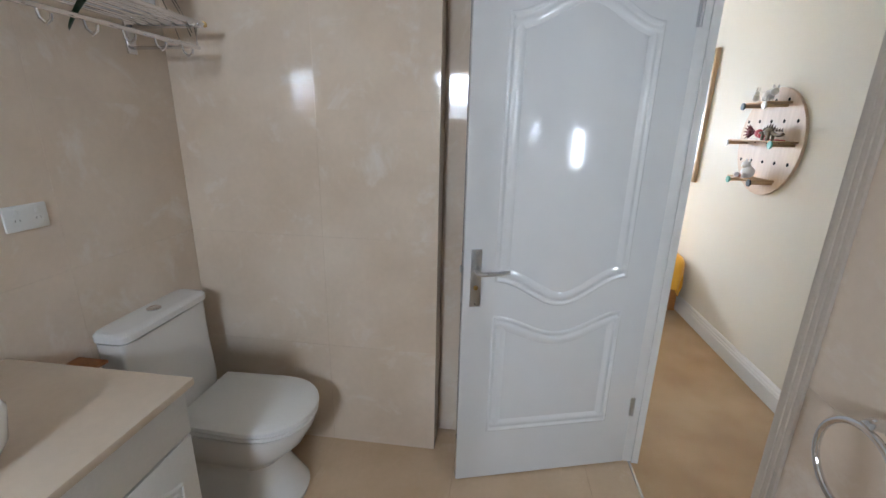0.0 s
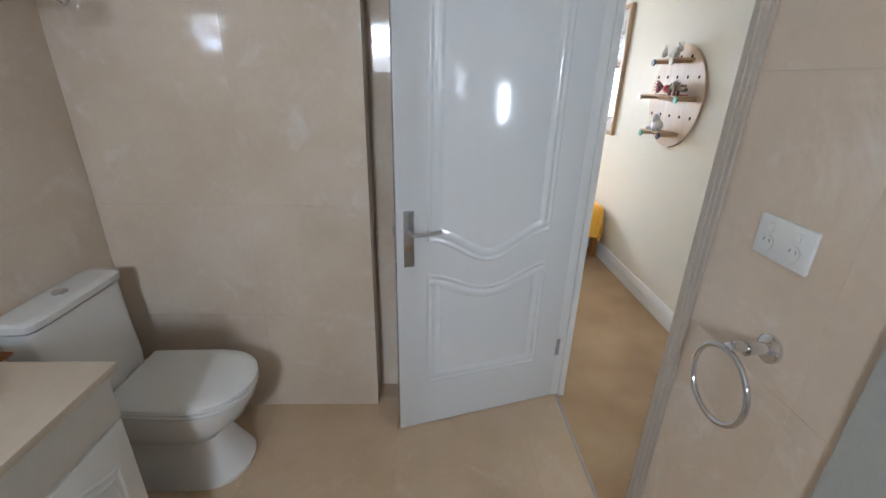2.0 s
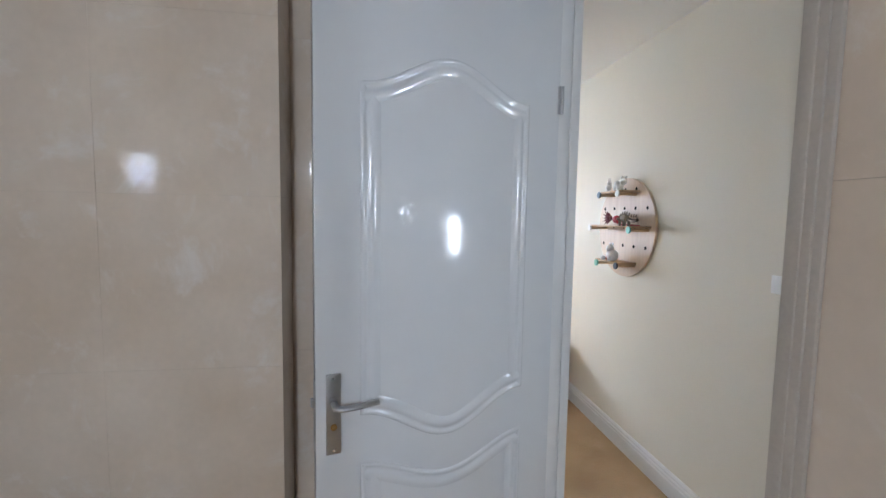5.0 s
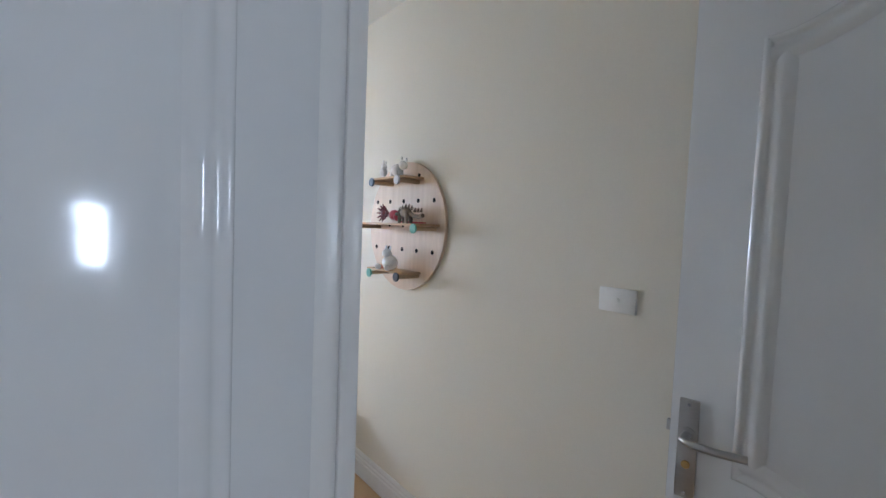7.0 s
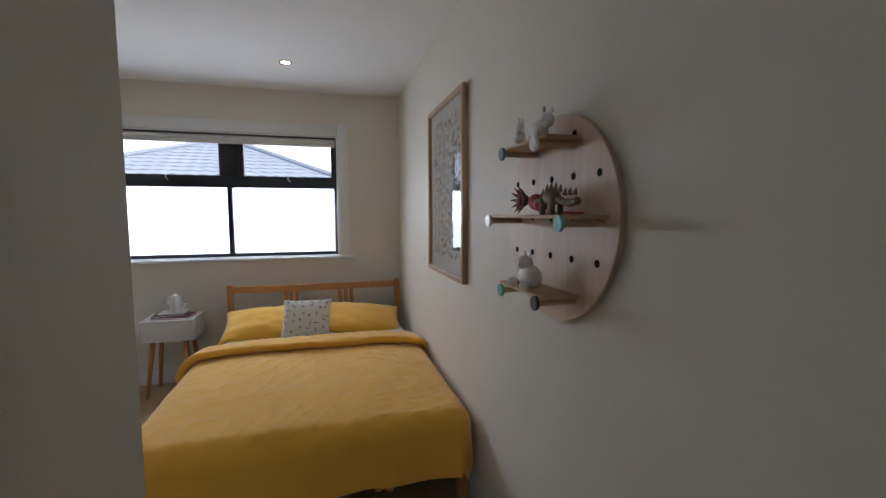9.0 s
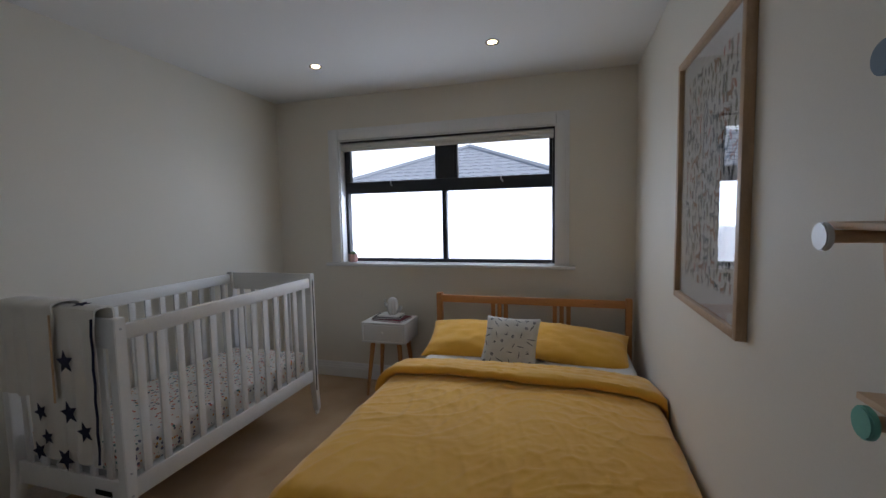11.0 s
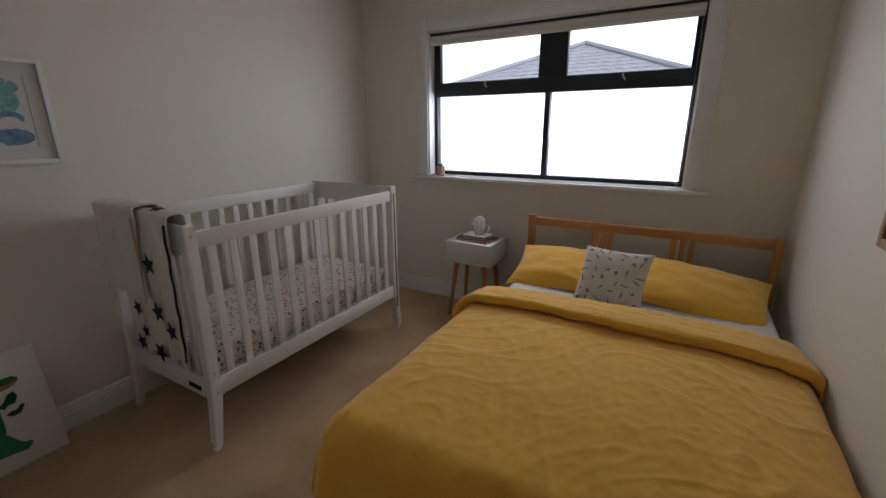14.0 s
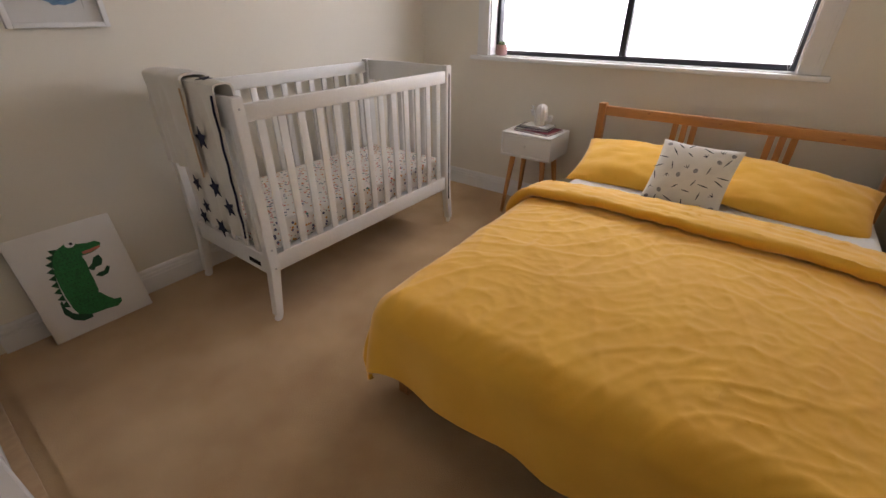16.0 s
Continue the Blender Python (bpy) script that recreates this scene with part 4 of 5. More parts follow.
cushion = solid("cushion", soft(0.185, 0.185, 0.06, seed=3.0, p=2.4, crease=0.003), CUSH, "square off-white cushion printed with dark leaf marks", "cushion", m=pose(0.770, 5.060, 0.628, 52, 0, -6))
CH_Z = lambda u, v: 0.06 * max(0, 1 - abs(u) ** 2.4) ** 0.55 * max(0, 1 - abs(v) ** 2.4) ** 0.55 + 0.002
ink, grey = bmesh.new(), bmesh.new()
rnd = random.Random(11)
for i in range(6):
    for j in range(6):
        u, v = (i + 0.5) / 3 - 1 + rnd.uniform(-0.1, 0.1), (j + 0.5) / 3 - 1 + rnd.uniform(-0.1, 0.1)
        u, v = max(-0.84, min(0.84, u)), max(-0.84, min(0.84, v))
        e = 0.04
        nx, ny = (CH_Z(u - e, v) - CH_Z(u + e, v)) / (2 * e * 0.185), (CH_Z(u, v - e) - CH_Z(u, v + e)) / (2 * e * 0.185)
        m = Matrix.Translation((u * 0.178, v * 0.178, CH_Z(u, v) + 0.002)) @ Vector((nx, ny, 1)).to_track_quat("Z", "Y").to_matrix().to_4x4() @ Matrix.Rotation(rnd.uniform(-1.6, 1.6), 4, "Z")
        kind = (i * 2 + j * 3) % 5
        if kind == 0:
            plate([(0.013 * math.cos(k * math.tau / 12), 0.010 * math.sin(k * math.tau / 12)) for k in range(12)], m, 0.0008, grey)
        elif kind == 3:
            for a in (-0.7, 0.0, 0.7):
                mm = m @ Matrix.Rotation(a, 4, "Z")
                plate([(0.0, -0.0018), (0.018, -0.001), (0.020, 0), (0.018, 0.001), (0.0, 0.0018)], mm, 0.0008, ink)
        else:
            ln = rnd.uniform(0.016, 0.028)
            plate([(-ln, -0.001), (0, -0.0032), (ln, -0.0012), (ln, 0.0012), (0, 0.0028), (-ln, 0.001)], m, 0.0008, ink)
tagged(part("printed_marks", ink, INK, cushion, "charcoal printed leaf marks", False), kind="stuff")
tagged(part("printed_dots", grey, GREYP, cushion, "grey printed dots", False), kind="stuff")

QX0, QX1, QY, QZ, QR = 0.165, 1.515, 3.585, 0.512, 0.09


def drape(px, py, lift=0.0, seed=0.0):
    """Where a point of the spread cloth comes to lie on the bed: flat on top, round over the edges, hanging below."""
    dx = px - min(max(px, QX0), QX1)
    dy = min(0.0, py - QY)
    d = math.hypot(dx, dy)
    r = QR + lift
    n1 = noise.noise(Vector((px * 2.2 + seed, py * 1.7, seed)))
    ridge = (1 - abs(noise.noise(Vector((px * 3.1 + 0.8 * py, py * 2.0 - px * 1.3, 4.0 + seed))))) ** 9
    crinkle = (1 - abs(noise.noise(Vector((px * 4 + py * 10, py * 3.5 - px * 12, 14.0 + seed))))) ** 8
    fine = (1 - abs(noise.noise(Vector((px * 7 + 2 * py, py * 4.6 - px * 3, 9.0 + seed))))) ** 7
    ca, cb = px * 0.85 + py * 0.5, py * 0.85 - px * 0.5
    bend = 0.5 * noise.noise(Vector((px * 1.6, py * 1.6, 31)))
    long1 = (1 - abs(noise.noise(Vector((ca * 1.5 + bend, cb * 8 + bend * 4, 17.0 + seed))))) ** 12
    long2 = (1 - abs(noise.noise(Vector((px * 7 - bend * 3, py * 1.8 + bend, 27.0 + seed))))) ** 14
    hair = (1 - abs(noise.noise(Vector((ca * 5 + 3 * bend, cb * 21 + bend * 9, 41.0 + seed))))) ** 10
    hair2 = (1 - abs(noise.noise(Vector((px * 19 + py * 6, py * 7 - px * 5 + bend * 4, 52.0 + seed))))) ** 11
    patch = max(0.0, min(1.0, 0.45 + 1.6 * noise.noise(Vector((px * 2.4, py * 2.4, 61)))))
    w = 0.0042 * long1 + 0.0040 * long2 + 0.005 * n1 + 0.004 * ridge + 0.0020 * hair * patch + 0.0016 * hair2 * (1.1 - patch) + 0.0025 * fine * (0.4 + n1 + 0.6) + 0.004 * crinkle * max(0.1, min(1, 0.5 + 2.0 * noise.noise(Vector((px * 2.1, py * 2.1, 21))))) + 0.0015 * noise.noise(Vector((px * 24, py * 24, 1)))
    if d < 1e-6:
        crown = 0.022 * math.sin(math.pi * min(1, max(0, (px - QX0) / (QX1 - QX0)))) ** 0.5 * min(1, max(0, (py - QY) / 0.35))
        return Vector((px, py, QZ + lift + w + crown))
    ux, uy = dx / d, dy / d
    arc = r * math.pi / 2
    if d < arc:
        out, down = r * math.sin(d / r), r * (1 - math.cos(d / r))
    else:
        out, down = r, r + (d - arc)
    along = px if abs(uy) > abs(ux) else py
    fold = math.sin(along * 17 + 2.2 * noise.noise(Vector((along * 2.5, 3, seed)))) * 0.011 + 0.014 * noise.noise(Vector((along * 4.2, down * 2, 5 + seed)))
    out += fold * min(1, down / 0.22) + 0.075 * min(1, down / 0.3) * (1 if dx <= 0 else 0) - 0.0
    x, y = min(max(px, QX0), QX1) + ux * out, (py if dy == 0 else QY) + uy * out
    x = min(x, EX - 0.012)
    return Vector((x, y, QZ + lift - down + w * (0.35 + 0.65 * max(0, 1 - down / 0.1))))


def cloth(x0, x1, y0, y1, nx, ny, lift, seed, thick, hem=0.02):
    bm = bmesh.new()
    rows = []
    for j in range(ny + 1):
        row = []
        for i in range(nx + 1):
            px = x0 + (x1 - x0) * i / nx
            py = y0 + (y1 - y0) * j / ny + (hem * noise.noise(Vector((px * 3, seed, 2))) if j == 0 else 0)
            row.append(bm.verts.new(drape(px, py, lift, seed)))
        rows.append(row)
    for a, b in zip(rows, rows[1:]):
        for i in range(nx):
            bm.faces.new((a[i], a[i + 1], b[i + 1], b[i]))
    bmesh.ops.recalc_face_normals(bm, faces=bm.faces)
    bm.normal_update()
    sign = 1 if rows[ny // 2][nx // 2].normal.z > 0 else -1
    under = [[bm.verts.new(v.co - v.normal * thick * sign) for v in row] for row in rows]
    for a, b in zip(under, under[1:]):
        for i in range(nx):
            bm.faces.new((a[i + 1], a[i], b[i], b[i + 1]))
    for up, lo in ((rows[0], under[0]), (rows[-1], under[-1]), ([r[0] for r in rows], [r[0] for r in under]), ([r[-1] for r in rows], [r[-1] for r in under])):
        for i in range(len(up) - 1):
            bm.faces.new((up[i], up[i + 1], lo[i + 1], lo[i]))
    return bm


duvet = thing("duvet", "creased mustard yellow duvet folded back near the pillows", "duvet")
part("cover", cloth(QX0 - 0.35, QX1 + 0.27, QY - 0.315, 4.84, 230, 200, 0.0, 0.0, 0.016), YELLOW, duvet)


def turned_back():
    """The folded-back end: a thick band with a rounded roll on its foot side."""
    bm, rows = bmesh.new(), []
    nx = 130
    for j in range(33):
        s = j / 32
        row = []
        for i in range(nx + 1):
            px = QX0 - 0.24 + (QX1 + 0.22 - QX0 + 0.24) * i / nx
            wob = 0.022 * noise.noise(Vector((px * 2.3, 1.7, 8))) + 0.010 * noise.noise(Vector((px * 6, 4.2, 8)))
            y_foot, y_head = 4.585 + wob + 0.05 * (px - 0.8) * -0.6, 4.85 + 0.6 * wob
            if s < 0.3:
                a = math.pi * (s / 0.3)
                y, lift = y_foot + 0.020 * (1 - math.sin(a)), 0.030 - 0.024 * math.cos(a)
            else:
                k = (s - 0.3) / 0.7
                y, lift = y_foot + 0.020 + (y_head - y_foot) * k, 0.054 - 0.036 * k ** 2
            crease = 0.007 * (1 - abs(noise.noise(Vector((px * 2.2 + y * 3, y * 17 + px * 1.4, 2))))) ** 5
            p = drape(px, y, lift, 0.0)
            row.append(bm.verts.new(p + Vector((0, 0, crease))))
        rows.append(row)
    for a, b in zip(rows, rows[1:]):
        for i in range(nx):
            bm.faces.new((a[i], a[i + 1], b[i + 1], b[i]))
    bmesh.ops.recalc_face_normals(bm, faces=bm.faces)
    bmesh.ops.solidify(bm, geom=list(bm.faces), thickness=0.006)
    return bm


part("turned_back_end", turned_back(), YELLOW, duvet, "folded-back yellow band")

# ---- bedside table ----
stand = thing("bedside_table", "white bedside table with one drawer and splayed wooden legs", "bedside table")
SX0, SX1, SYF, SYB = -0.485, -0.105, 5.37, 5.68
part("top", bx((SX0, SYF, 0.605), (SX1, SYB, 0.622), 0.002), LAMIN, stand)
part("base", bx((SX0, SYF, 0.455), (SX1, SYB, 0.470), 0.002), LAMIN, stand)
part("side", bx((SX0, SYF, 0.470), (SX0 + 0.014, SYB, 0.605), 0.001), LAMIN, stand)
part("side", bx((SX1 - 0.014, SYF, 0.470), (SX1, SYB, 0.605), 0.001), LAMIN, stand)
part("back", bx((SX0 + 0.014, SYB - 0.01, 0.470), (SX1 - 0.014, SYB, 0.605)), LAMIN, stand)
dw = part("drawer", bx((SX0 + 0.016, SYF + 0.003, 0.473), (SX1 - 0.016, SYF + 0.02, 0.602), 0.001), LAMIN, stand, "white drawer front")
part("knob", lathe([(0.005, 0), (0.005, 0.01), (0.011, 0.014), (0.012, 0.02), (0.006, 0.025), (0.001, 0.025)], (0, 0, 0), 16), LAMIN, dw, "small round knob").matrix_basis = pose((SX0 + SX1) / 2, SYF + 0.003, 0.54, 90, 0, 0)
for ax, ox in ((SX0 + 0.075, SX0 + 0.03), (SX1 - 0.075, SX1 - 0.03)):
    for ay, oy in ((SYF + 0.06, SYF + 0.02), (SYB - 0.06, SYB - 0.02)):
        part("leg", rod((ox, oy, 0.0), (ax, ay, 0.455), 0.012, 0.021, n=16, bevel=0.002), PINEZ, stand, "tapered orange wood leg")


def book(m, w, d, h, cover, label):
    b = thing("book", label, "book", m, "books on the bedside table")
    part("cover", bx((-w / 2, -d / 2, 0), (w / 2, d / 2, 0.003), 0.001), cover, b)
    part("cover", bx((-w / 2, -d / 2, h - 0.003), (w / 2, d / 2, h), 0.001), cover, b)
    part("spine", bx((-w / 2, -d / 2, 0.003), (-w / 2 + 0.003, d / 2, h - 0.003)), cover, b)
    part("pages", bx((-w / 2 + 0.003, -d / 2 + 0.004, 0.003), (w / 2 - 0.004, d / 2 - 0.004, h - 0.003)), PAPER, b, "white page block")
    return b


book(pose(-0.275, 5.52, 0.622, 0, 0, -8), 0.27, 0.20, 0.016, BOOKR, "burgundy hardback book lying flat")
book(pose(-0.30, 5.525, 0.638, 0, 0, 6), 0.235, 0.17, 0.014, BOOKK, "black book with a pale spine")
book(pose(-0.285, 5.53, 0.652, 0, 0, -3), 0.19, 0.14, 0.010, PAPER, "thin white book on top of the stack")
cactus = thing("cactus_ornament", "white ceramic cactus ornament on the books", "ornament")


def ribbed(prof, c, n=40, ribs=10, deep=0.06):
    cx, cy, cz = c
    return loft([[(cx + r * (1 + deep * math.cos(ribs * k * math.tau / n)) * math.cos(k * math.tau / n), cy + r * (1 + deep * math.cos(ribs * k * math.tau / n)) * math.sin(k * math.tau / n), cz + z) for k in range(n)] for r, z in prof])


part("stem", ribbed([(0.034, 0), (0.042, 0.02), (0.044, 0.06), (0.042, 0.10), (0.034, 0.128), (0.018, 0.142), (0.002, 0.146)], (-0.27, 5.53, 0.662)), CERAMIC, cactus)
part("arm", tube([(-0.24, 5.53, 0.69), (-0.212, 5.53, 0.695), (-0.200, 5.53, 0.712), (-0.199, 5.53, 0.735)], 0.016, n=14), CERAMIC, cactus)
part("arm", tube([(-0.30, 5.53, 0.725), (-0.330, 5.53, 0.732), (-0.338, 5.53, 0.755), (-0.337, 5.53, 0.785)], 0.013, n=14), CERAMIC, cactus)

pot = thing("succulent_pot", "small pink clay pot with a succulent on the sill", "plant")
part("pot", lathe([(0.032, 0), (0.040, 0.006), (0.043, 0.04), (0.040, 0.072), (0.036, 0.072), (0.034, 0.064), (0.001, 0.064)], (-0.742, NY + 0.015, wz0 + 0.006)), PINKC, pot)
for k in range(9):
    a = k * 2.4
    part("leaf", ball((-0.742 + 0.020 * math.cos(a), NY + 0.015 + 0.016 * math.sin(a), wz0 + 0.082 + 0.003 * (k % 3)), 0.013, None, 1, (0.7, 0.7, 1.3), 0.4 * math.sin(a)), SUCC, pot)

# ---- cot ----
cot = thing("cot", "white painted wooden baby cot with slatted sides", "cot")
KX0, KX1, KY0, KY1, KT = -1.395, -0.655, 3.555, 4.985, 1.075
for x in (KX0 + 0.022, KX1 - 0.022):
    for y in (KY0 + 0.025, KY1 - 0.025):
        foot = y + (0.03 if y > 4 else -0.03)
        part("post", beam((x, foot, 0.040), (x, y, 0.30), 0.036, 0.044, 0.050, 0.046, bm=beam((x, y, 0.298), (x, y, KT), 0.050, 0.046)), COTP, cot)
        part("caster", rod((x - 0.008, foot, 0.022), (x + 0.008, foot, 0.022), 0.022, n=20, bevel=0.004), PLASTIC, cot, "white plastic caster")
        part("caster_fork", bx((x - 0.012, foot - 0.012, 0.026), (x + 0.012, foot + 0.012, 0.050), 0.004), PLASTIC, cot)
        for z in (KT - 0.045, 0.40, 0.30):
            if x > -1:
                part("bolt", rod((KX1 - 0.001, y, z), (KX1 + 0.003, y, z), 0.005, n=12), NICKEL, cot, "metal bolt head")
for x, top in ((KX1 - 0.020, KT - 0.030), (KX0 + 0.020, KT - 0.015)):
    part("side_top_rail", bx((x - 0.014, KY0 + 0.05, top - 0.070), (x + 0.014, KY1 - 0.05, top), 0.006), COTP, cot)
    part("side_bottom_rail", bx((x - 0.012, KY0 + 0.05, 0.275), (x + 0.012, KY1 - 0.05, 0.365), 0.005), COTP, cot)
    for k in range(13):
        y = KY0 + 0.115 + k * (KY1 - KY0 - 0.23) / 12
        part("slat", bx((x - 0.006, y - 0.019, 0.360), (x + 0.006, y + 0.019, top - 0.066), 0.002), COTP, cot)
for y in (KY0 + 0.022, KY1 - 0.022):
    bm = loft([[(x, yy, z) for x, yy, z in ((xx, y - 0.011, 0.945), (xx, y + 0.011, 0.945), (xx, y + 0.011, zz), (xx, y - 0.011, zz))] for xx, zz in [(KX0 + 0.044 + (KX1 - KX0 - 0.088) * i / 20, KT - 0.004 + 0.004 * swell(i / 20)) for i in range(21)]])
    part("end_top_rail", bm, COTP, cot)
    part("end_bottom_rail", bx((KX0 + 0.044, y - 0.011, 0.255), (KX1 - 0.044, y + 0.011, 0.360), 0.004), COTP, cot)
    for k in range(6):
        x = KX0 + 0.115 + k * (KX1 - KX0 - 0.23) / 5
        part("slat", bx((x - 0.019, y - 0.006, 0.355), (x + 0.019, y + 0.006, 0.950), 0.002), COTP, cot)
part("base_board", bx((KX0 + 0.035, KY0 + 0.04, 0.345), (KX1 - 0.035, KY1 - 0.04, 0.360)), COTP, cot)
part("name_tag", bx((KX1 - 0.20, KY0 + 0.0085, 0.285), (KX1 - 0.10, KY0 + 0.0105, 0.310), 0.0008), DARK, cot, "small dark maker's tag")
part("drop_side_track", bx((KX1 - 0.008, KY1 - 0.030, 0.20), (KX1 + 0.002, KY1 - 0.018, KT - 0.05)), DARK, cot, "dark metal slide track")
solid("cot_mattress", bx((KX0 + 0.04, KY0 + 0.045, 0.361), (KX1 - 0.04, KY1 - 0.045, 0.495), 0.03, seg=4), COTM, "cot mattress in a speckled white sheet", "mattress")


def hung_cloth(x0, x1, drop_out, drop_in, off, seed, thick):
    """Cloth over the cot's near end rail: a loop with soft vertical folds."""
    bm, rows = bmesh.new(), []
    top, yc, n = KT + 0.022 + off, KY0 + 0.022, 46
    total = drop_in + drop_out + math.pi * 0.03
    for j in range(n + 1):
        s = total * j / n
        row = []
        for i in range(41):
            x = x0 + (x1 - x0) * i / 40
            if s < drop_in:
                y, z, q = yc + 0.028 + off, top - drop_in + s, (drop_in - s)
            elif s < drop_in + math.pi * 0.03:
                a = (s - drop_in) / 0.03
                y, z, q = yc + (0.028 + off) * math.cos(a), top + 0.022 * math.sin(a), 0.0
            else:
                q = s - drop_in - math.pi * 0.03
                y, z = yc - 0.028 - off, top - q
            sg = 1 if y < yc else -1
            fold = math.sin((x - x0) * 34 + seed + 1.5 * noise.noise(Vector((x * 5, seed, z * 1.4)))) * 0.012 * min(1, q / 0.15) + 0.012 * noise.noise(Vector((x * 7, z * 3, seed)))
            lean = 0.03 * q * math.sin(seed * 2 + x * 5)
            row.append(bm.verts.new((x + lean * 0.4 - 0.02 * q, y - sg * (0.004 + abs(fold)) , z + 0.010 * noise.noise(Vector((x * 9, seed, 3))))))
        rows.append(row)
    for a, b in zip(rows, rows[1:]):
        for i in range(40):
            bm.faces.new((a[i], a[i + 1], b[i + 1], b[i]))
    bmesh.ops.recalc_face_normals(bm, faces=bm.faces)
    bmesh.ops.solidify(bm, geom=list(bm.faces), thickness=thick)
    return bm


blanket = thing("blanket", "cream baby blanket with navy stars hung over the cot end", "blanket")
part("star_side", hung_cloth(-1.17, -0.735, 0.66, 0.16, 0.006, 0.4, 0.008), BLANK, blanket)
part("plain_side", hung_cloth(-1.30, -0.955, 0.40, 0.12, 0.026, 2.2, 0.010), BLANK, blanket, "plain cream underside turned out")
part("piping", tube([(-0.735 - 0.013 * k / 9, KY0 - 0.030 - 0.004 * (k % 2), 1.08 - 0.62 * k / 9) for k in range(10)], 0.005), NAVY, blanket, "navy edging")
part("piping", tube([(-0.955 - 0.008 * k / 7, KY0 - 0.046, 1.09 - 0.38 * k / 7) for k in range(8)], 0.004), BIRCHD, blanket, "tan edging")
rnd = random.Random(5)
STAR = [(r * math.cos(math.pi / 2 + k * math.pi / 5), r * math.sin(math.pi / 2 + k * math.pi / 5)) for k, r in enumerate([1.0, 0.45] * 5)]
for x, z, r in ((-0.885, 0.895, 0.042), (-0.885, 0.675, 0.042), (-0.80, 0.60, 0.038), (-1.06, 0.66, 0.034), (-1.03, 0.55, 0.030), (-1.09, 0.48, 0.036), (-0.93, 0.465, 0.042)):
    m = pose(x, KY0 - 0.032 - (0.012 if z < 0.9 else 0.008), z, 90, 0, 0) @ Matrix.Rotation(rnd.uniform(-0.5, 0.5), 4, "Z")
    part("star", plate([(u * r * 1.22, v * r * 1.22) for u, v in STAR], m, 0.002), NAVY, blanket, "navy star", False)
part("star", plate([(u * 0.036, v * 0.030) for u, v in STAR], pose(-0.85, KY0 + 0.015, KT + 0.054, 8, 0, 20), 0.002), NAVY, blanket, "navy star", False)

# ---- pictures ----


def frame_sides(parent, y0, y1, z0, z1, x, deep, wide, mat):
    """Four mitred bars round an opening on a wall facing x; deep is signed, into the room."""
    a, b = sorted((x, x + deep))
    for lo, hi in (((y0, z0), (y0 + wide, z1)), ((y1 - wide, z0), (y1, z1)), ((y0 + wide, z0), (y1 - wide, z0 + wide)), ((y0 + wide, z1 - wide), (y1 - wide, z1))):
        part("frame_side", bx((a, lo[0], lo[1]), (b, hi[0], hi[1]), 0.002), mat, parent)


art = thing("framed_print", "oak-framed print of small animals and plants", "picture")
AY0, AY1, AZ0, AZ1 = 3.69, 4.42, 1.095, 2.105
frame_sides(art, AY0, AY1, AZ0, AZ1, EX - 0.001, -0.030, 0.028, OAK)
part("paper", bx((EX - 0.010, AY0 + 0.026, AZ0 + 0.026), (EX - 0.004, AY1 - 0.026, AZ1 - 0.026)), PAPER, art, "white paper")
part("glass", bx((EX - 0.022, AY0 + 0.026, AZ0 + 0.026), (EX - 0.020, AY1 - 0.026, AZ1 - 0.026)), PICGL, art, "picture glass", False).visible_shadow = False
rnd = random.Random(3)
prints = {m: bmesh.new() for m in (RUST, OLIVE, SLATE, CORAL, INK, GREYP)}
pick = [OLIVE, SLATE, INK, OLIVE, SLATE, RUST, GREYP, INK, CORAL, OLIVE]
for i in range(14):
    for j in range(21):
        y, z = AY0 + 0.10 + (i + rnd.uniform(0.15, 0.85)) * 0.038, AZ0 + 0.11 + (j + rnd.uniform(0.15, 0.85)) * 0.038
        mat = rnd.choice(pick)
        m = Matrix.Translation((EX - 0.0105, y, z)) @ Matrix(((0, 0, -1, 0), (-1, 0, 0, 0), (0, 1, 0, 0), (0, 0, 0, 1)))
        kind = rnd.random()
        bm = prints[mat]
        if kind < 0.22:    # a four-legged beast
            s, f = rnd.uniform(0.014, 0.024), rnd.choice((-1, 1))
            out = [(-1.2, 0.1), (-1.1, 0.45), (-0.6, 0.6), (0.3, 0.55), (0.9, 1.0), (1.3, 0.9), (1.25, 0.6), (0.9, 0.4), (0.85, -0.7), (0.6, -0.7), (0.5, -0.05), (-0.5, -0.05), (-0.6, -0.7), (-0.9, -0.7), (-0.95, 0.0)]
            out = [(u * s * f, v * s) for u, v in out]
            plate(out if f > 0 else out[::-1], m, 0.0006, prints[rnd.choice((RUST, RUST, SLATE, GREYP))])
        elif kind < 0.45:   # a broad leaf
            l, w = rnd.uniform(0.012, 0.024), rnd.uniform(0.004, 0.009)
            mm = m @ Matrix.Rotation(rnd.uniform(-0.7, 0.7), 4, "Z")
            plate([(w * math.sin(k * math.tau / 10), -l * math.cos(k * math.tau / 10)) for k in range(10)], mm, 0.0006, bm)
        else:               # a sprig
            mm = m @ Matrix.Rotation(rnd.uniform(-0.5, 0.5), 4, "Z")
            plate([(-0.0008, -0.018), (0.0008, -0.018), (0.0006, 0.018), (-0.0006, 0.018)], mm, 0.0006, bm)
            for k in range(4):
                for sd in (-1, 1):
                    q = mm @ Matrix.Translation((0, -0.012 + 0.008 * k, 0)) @ Matrix.Rotation(sd * 0.9, 4, "Z")
                    plate([(0, 0), (0.0028, 0.006), (0, 0.012), (-0.0028, 0.006)], q, 0.0006, bm)
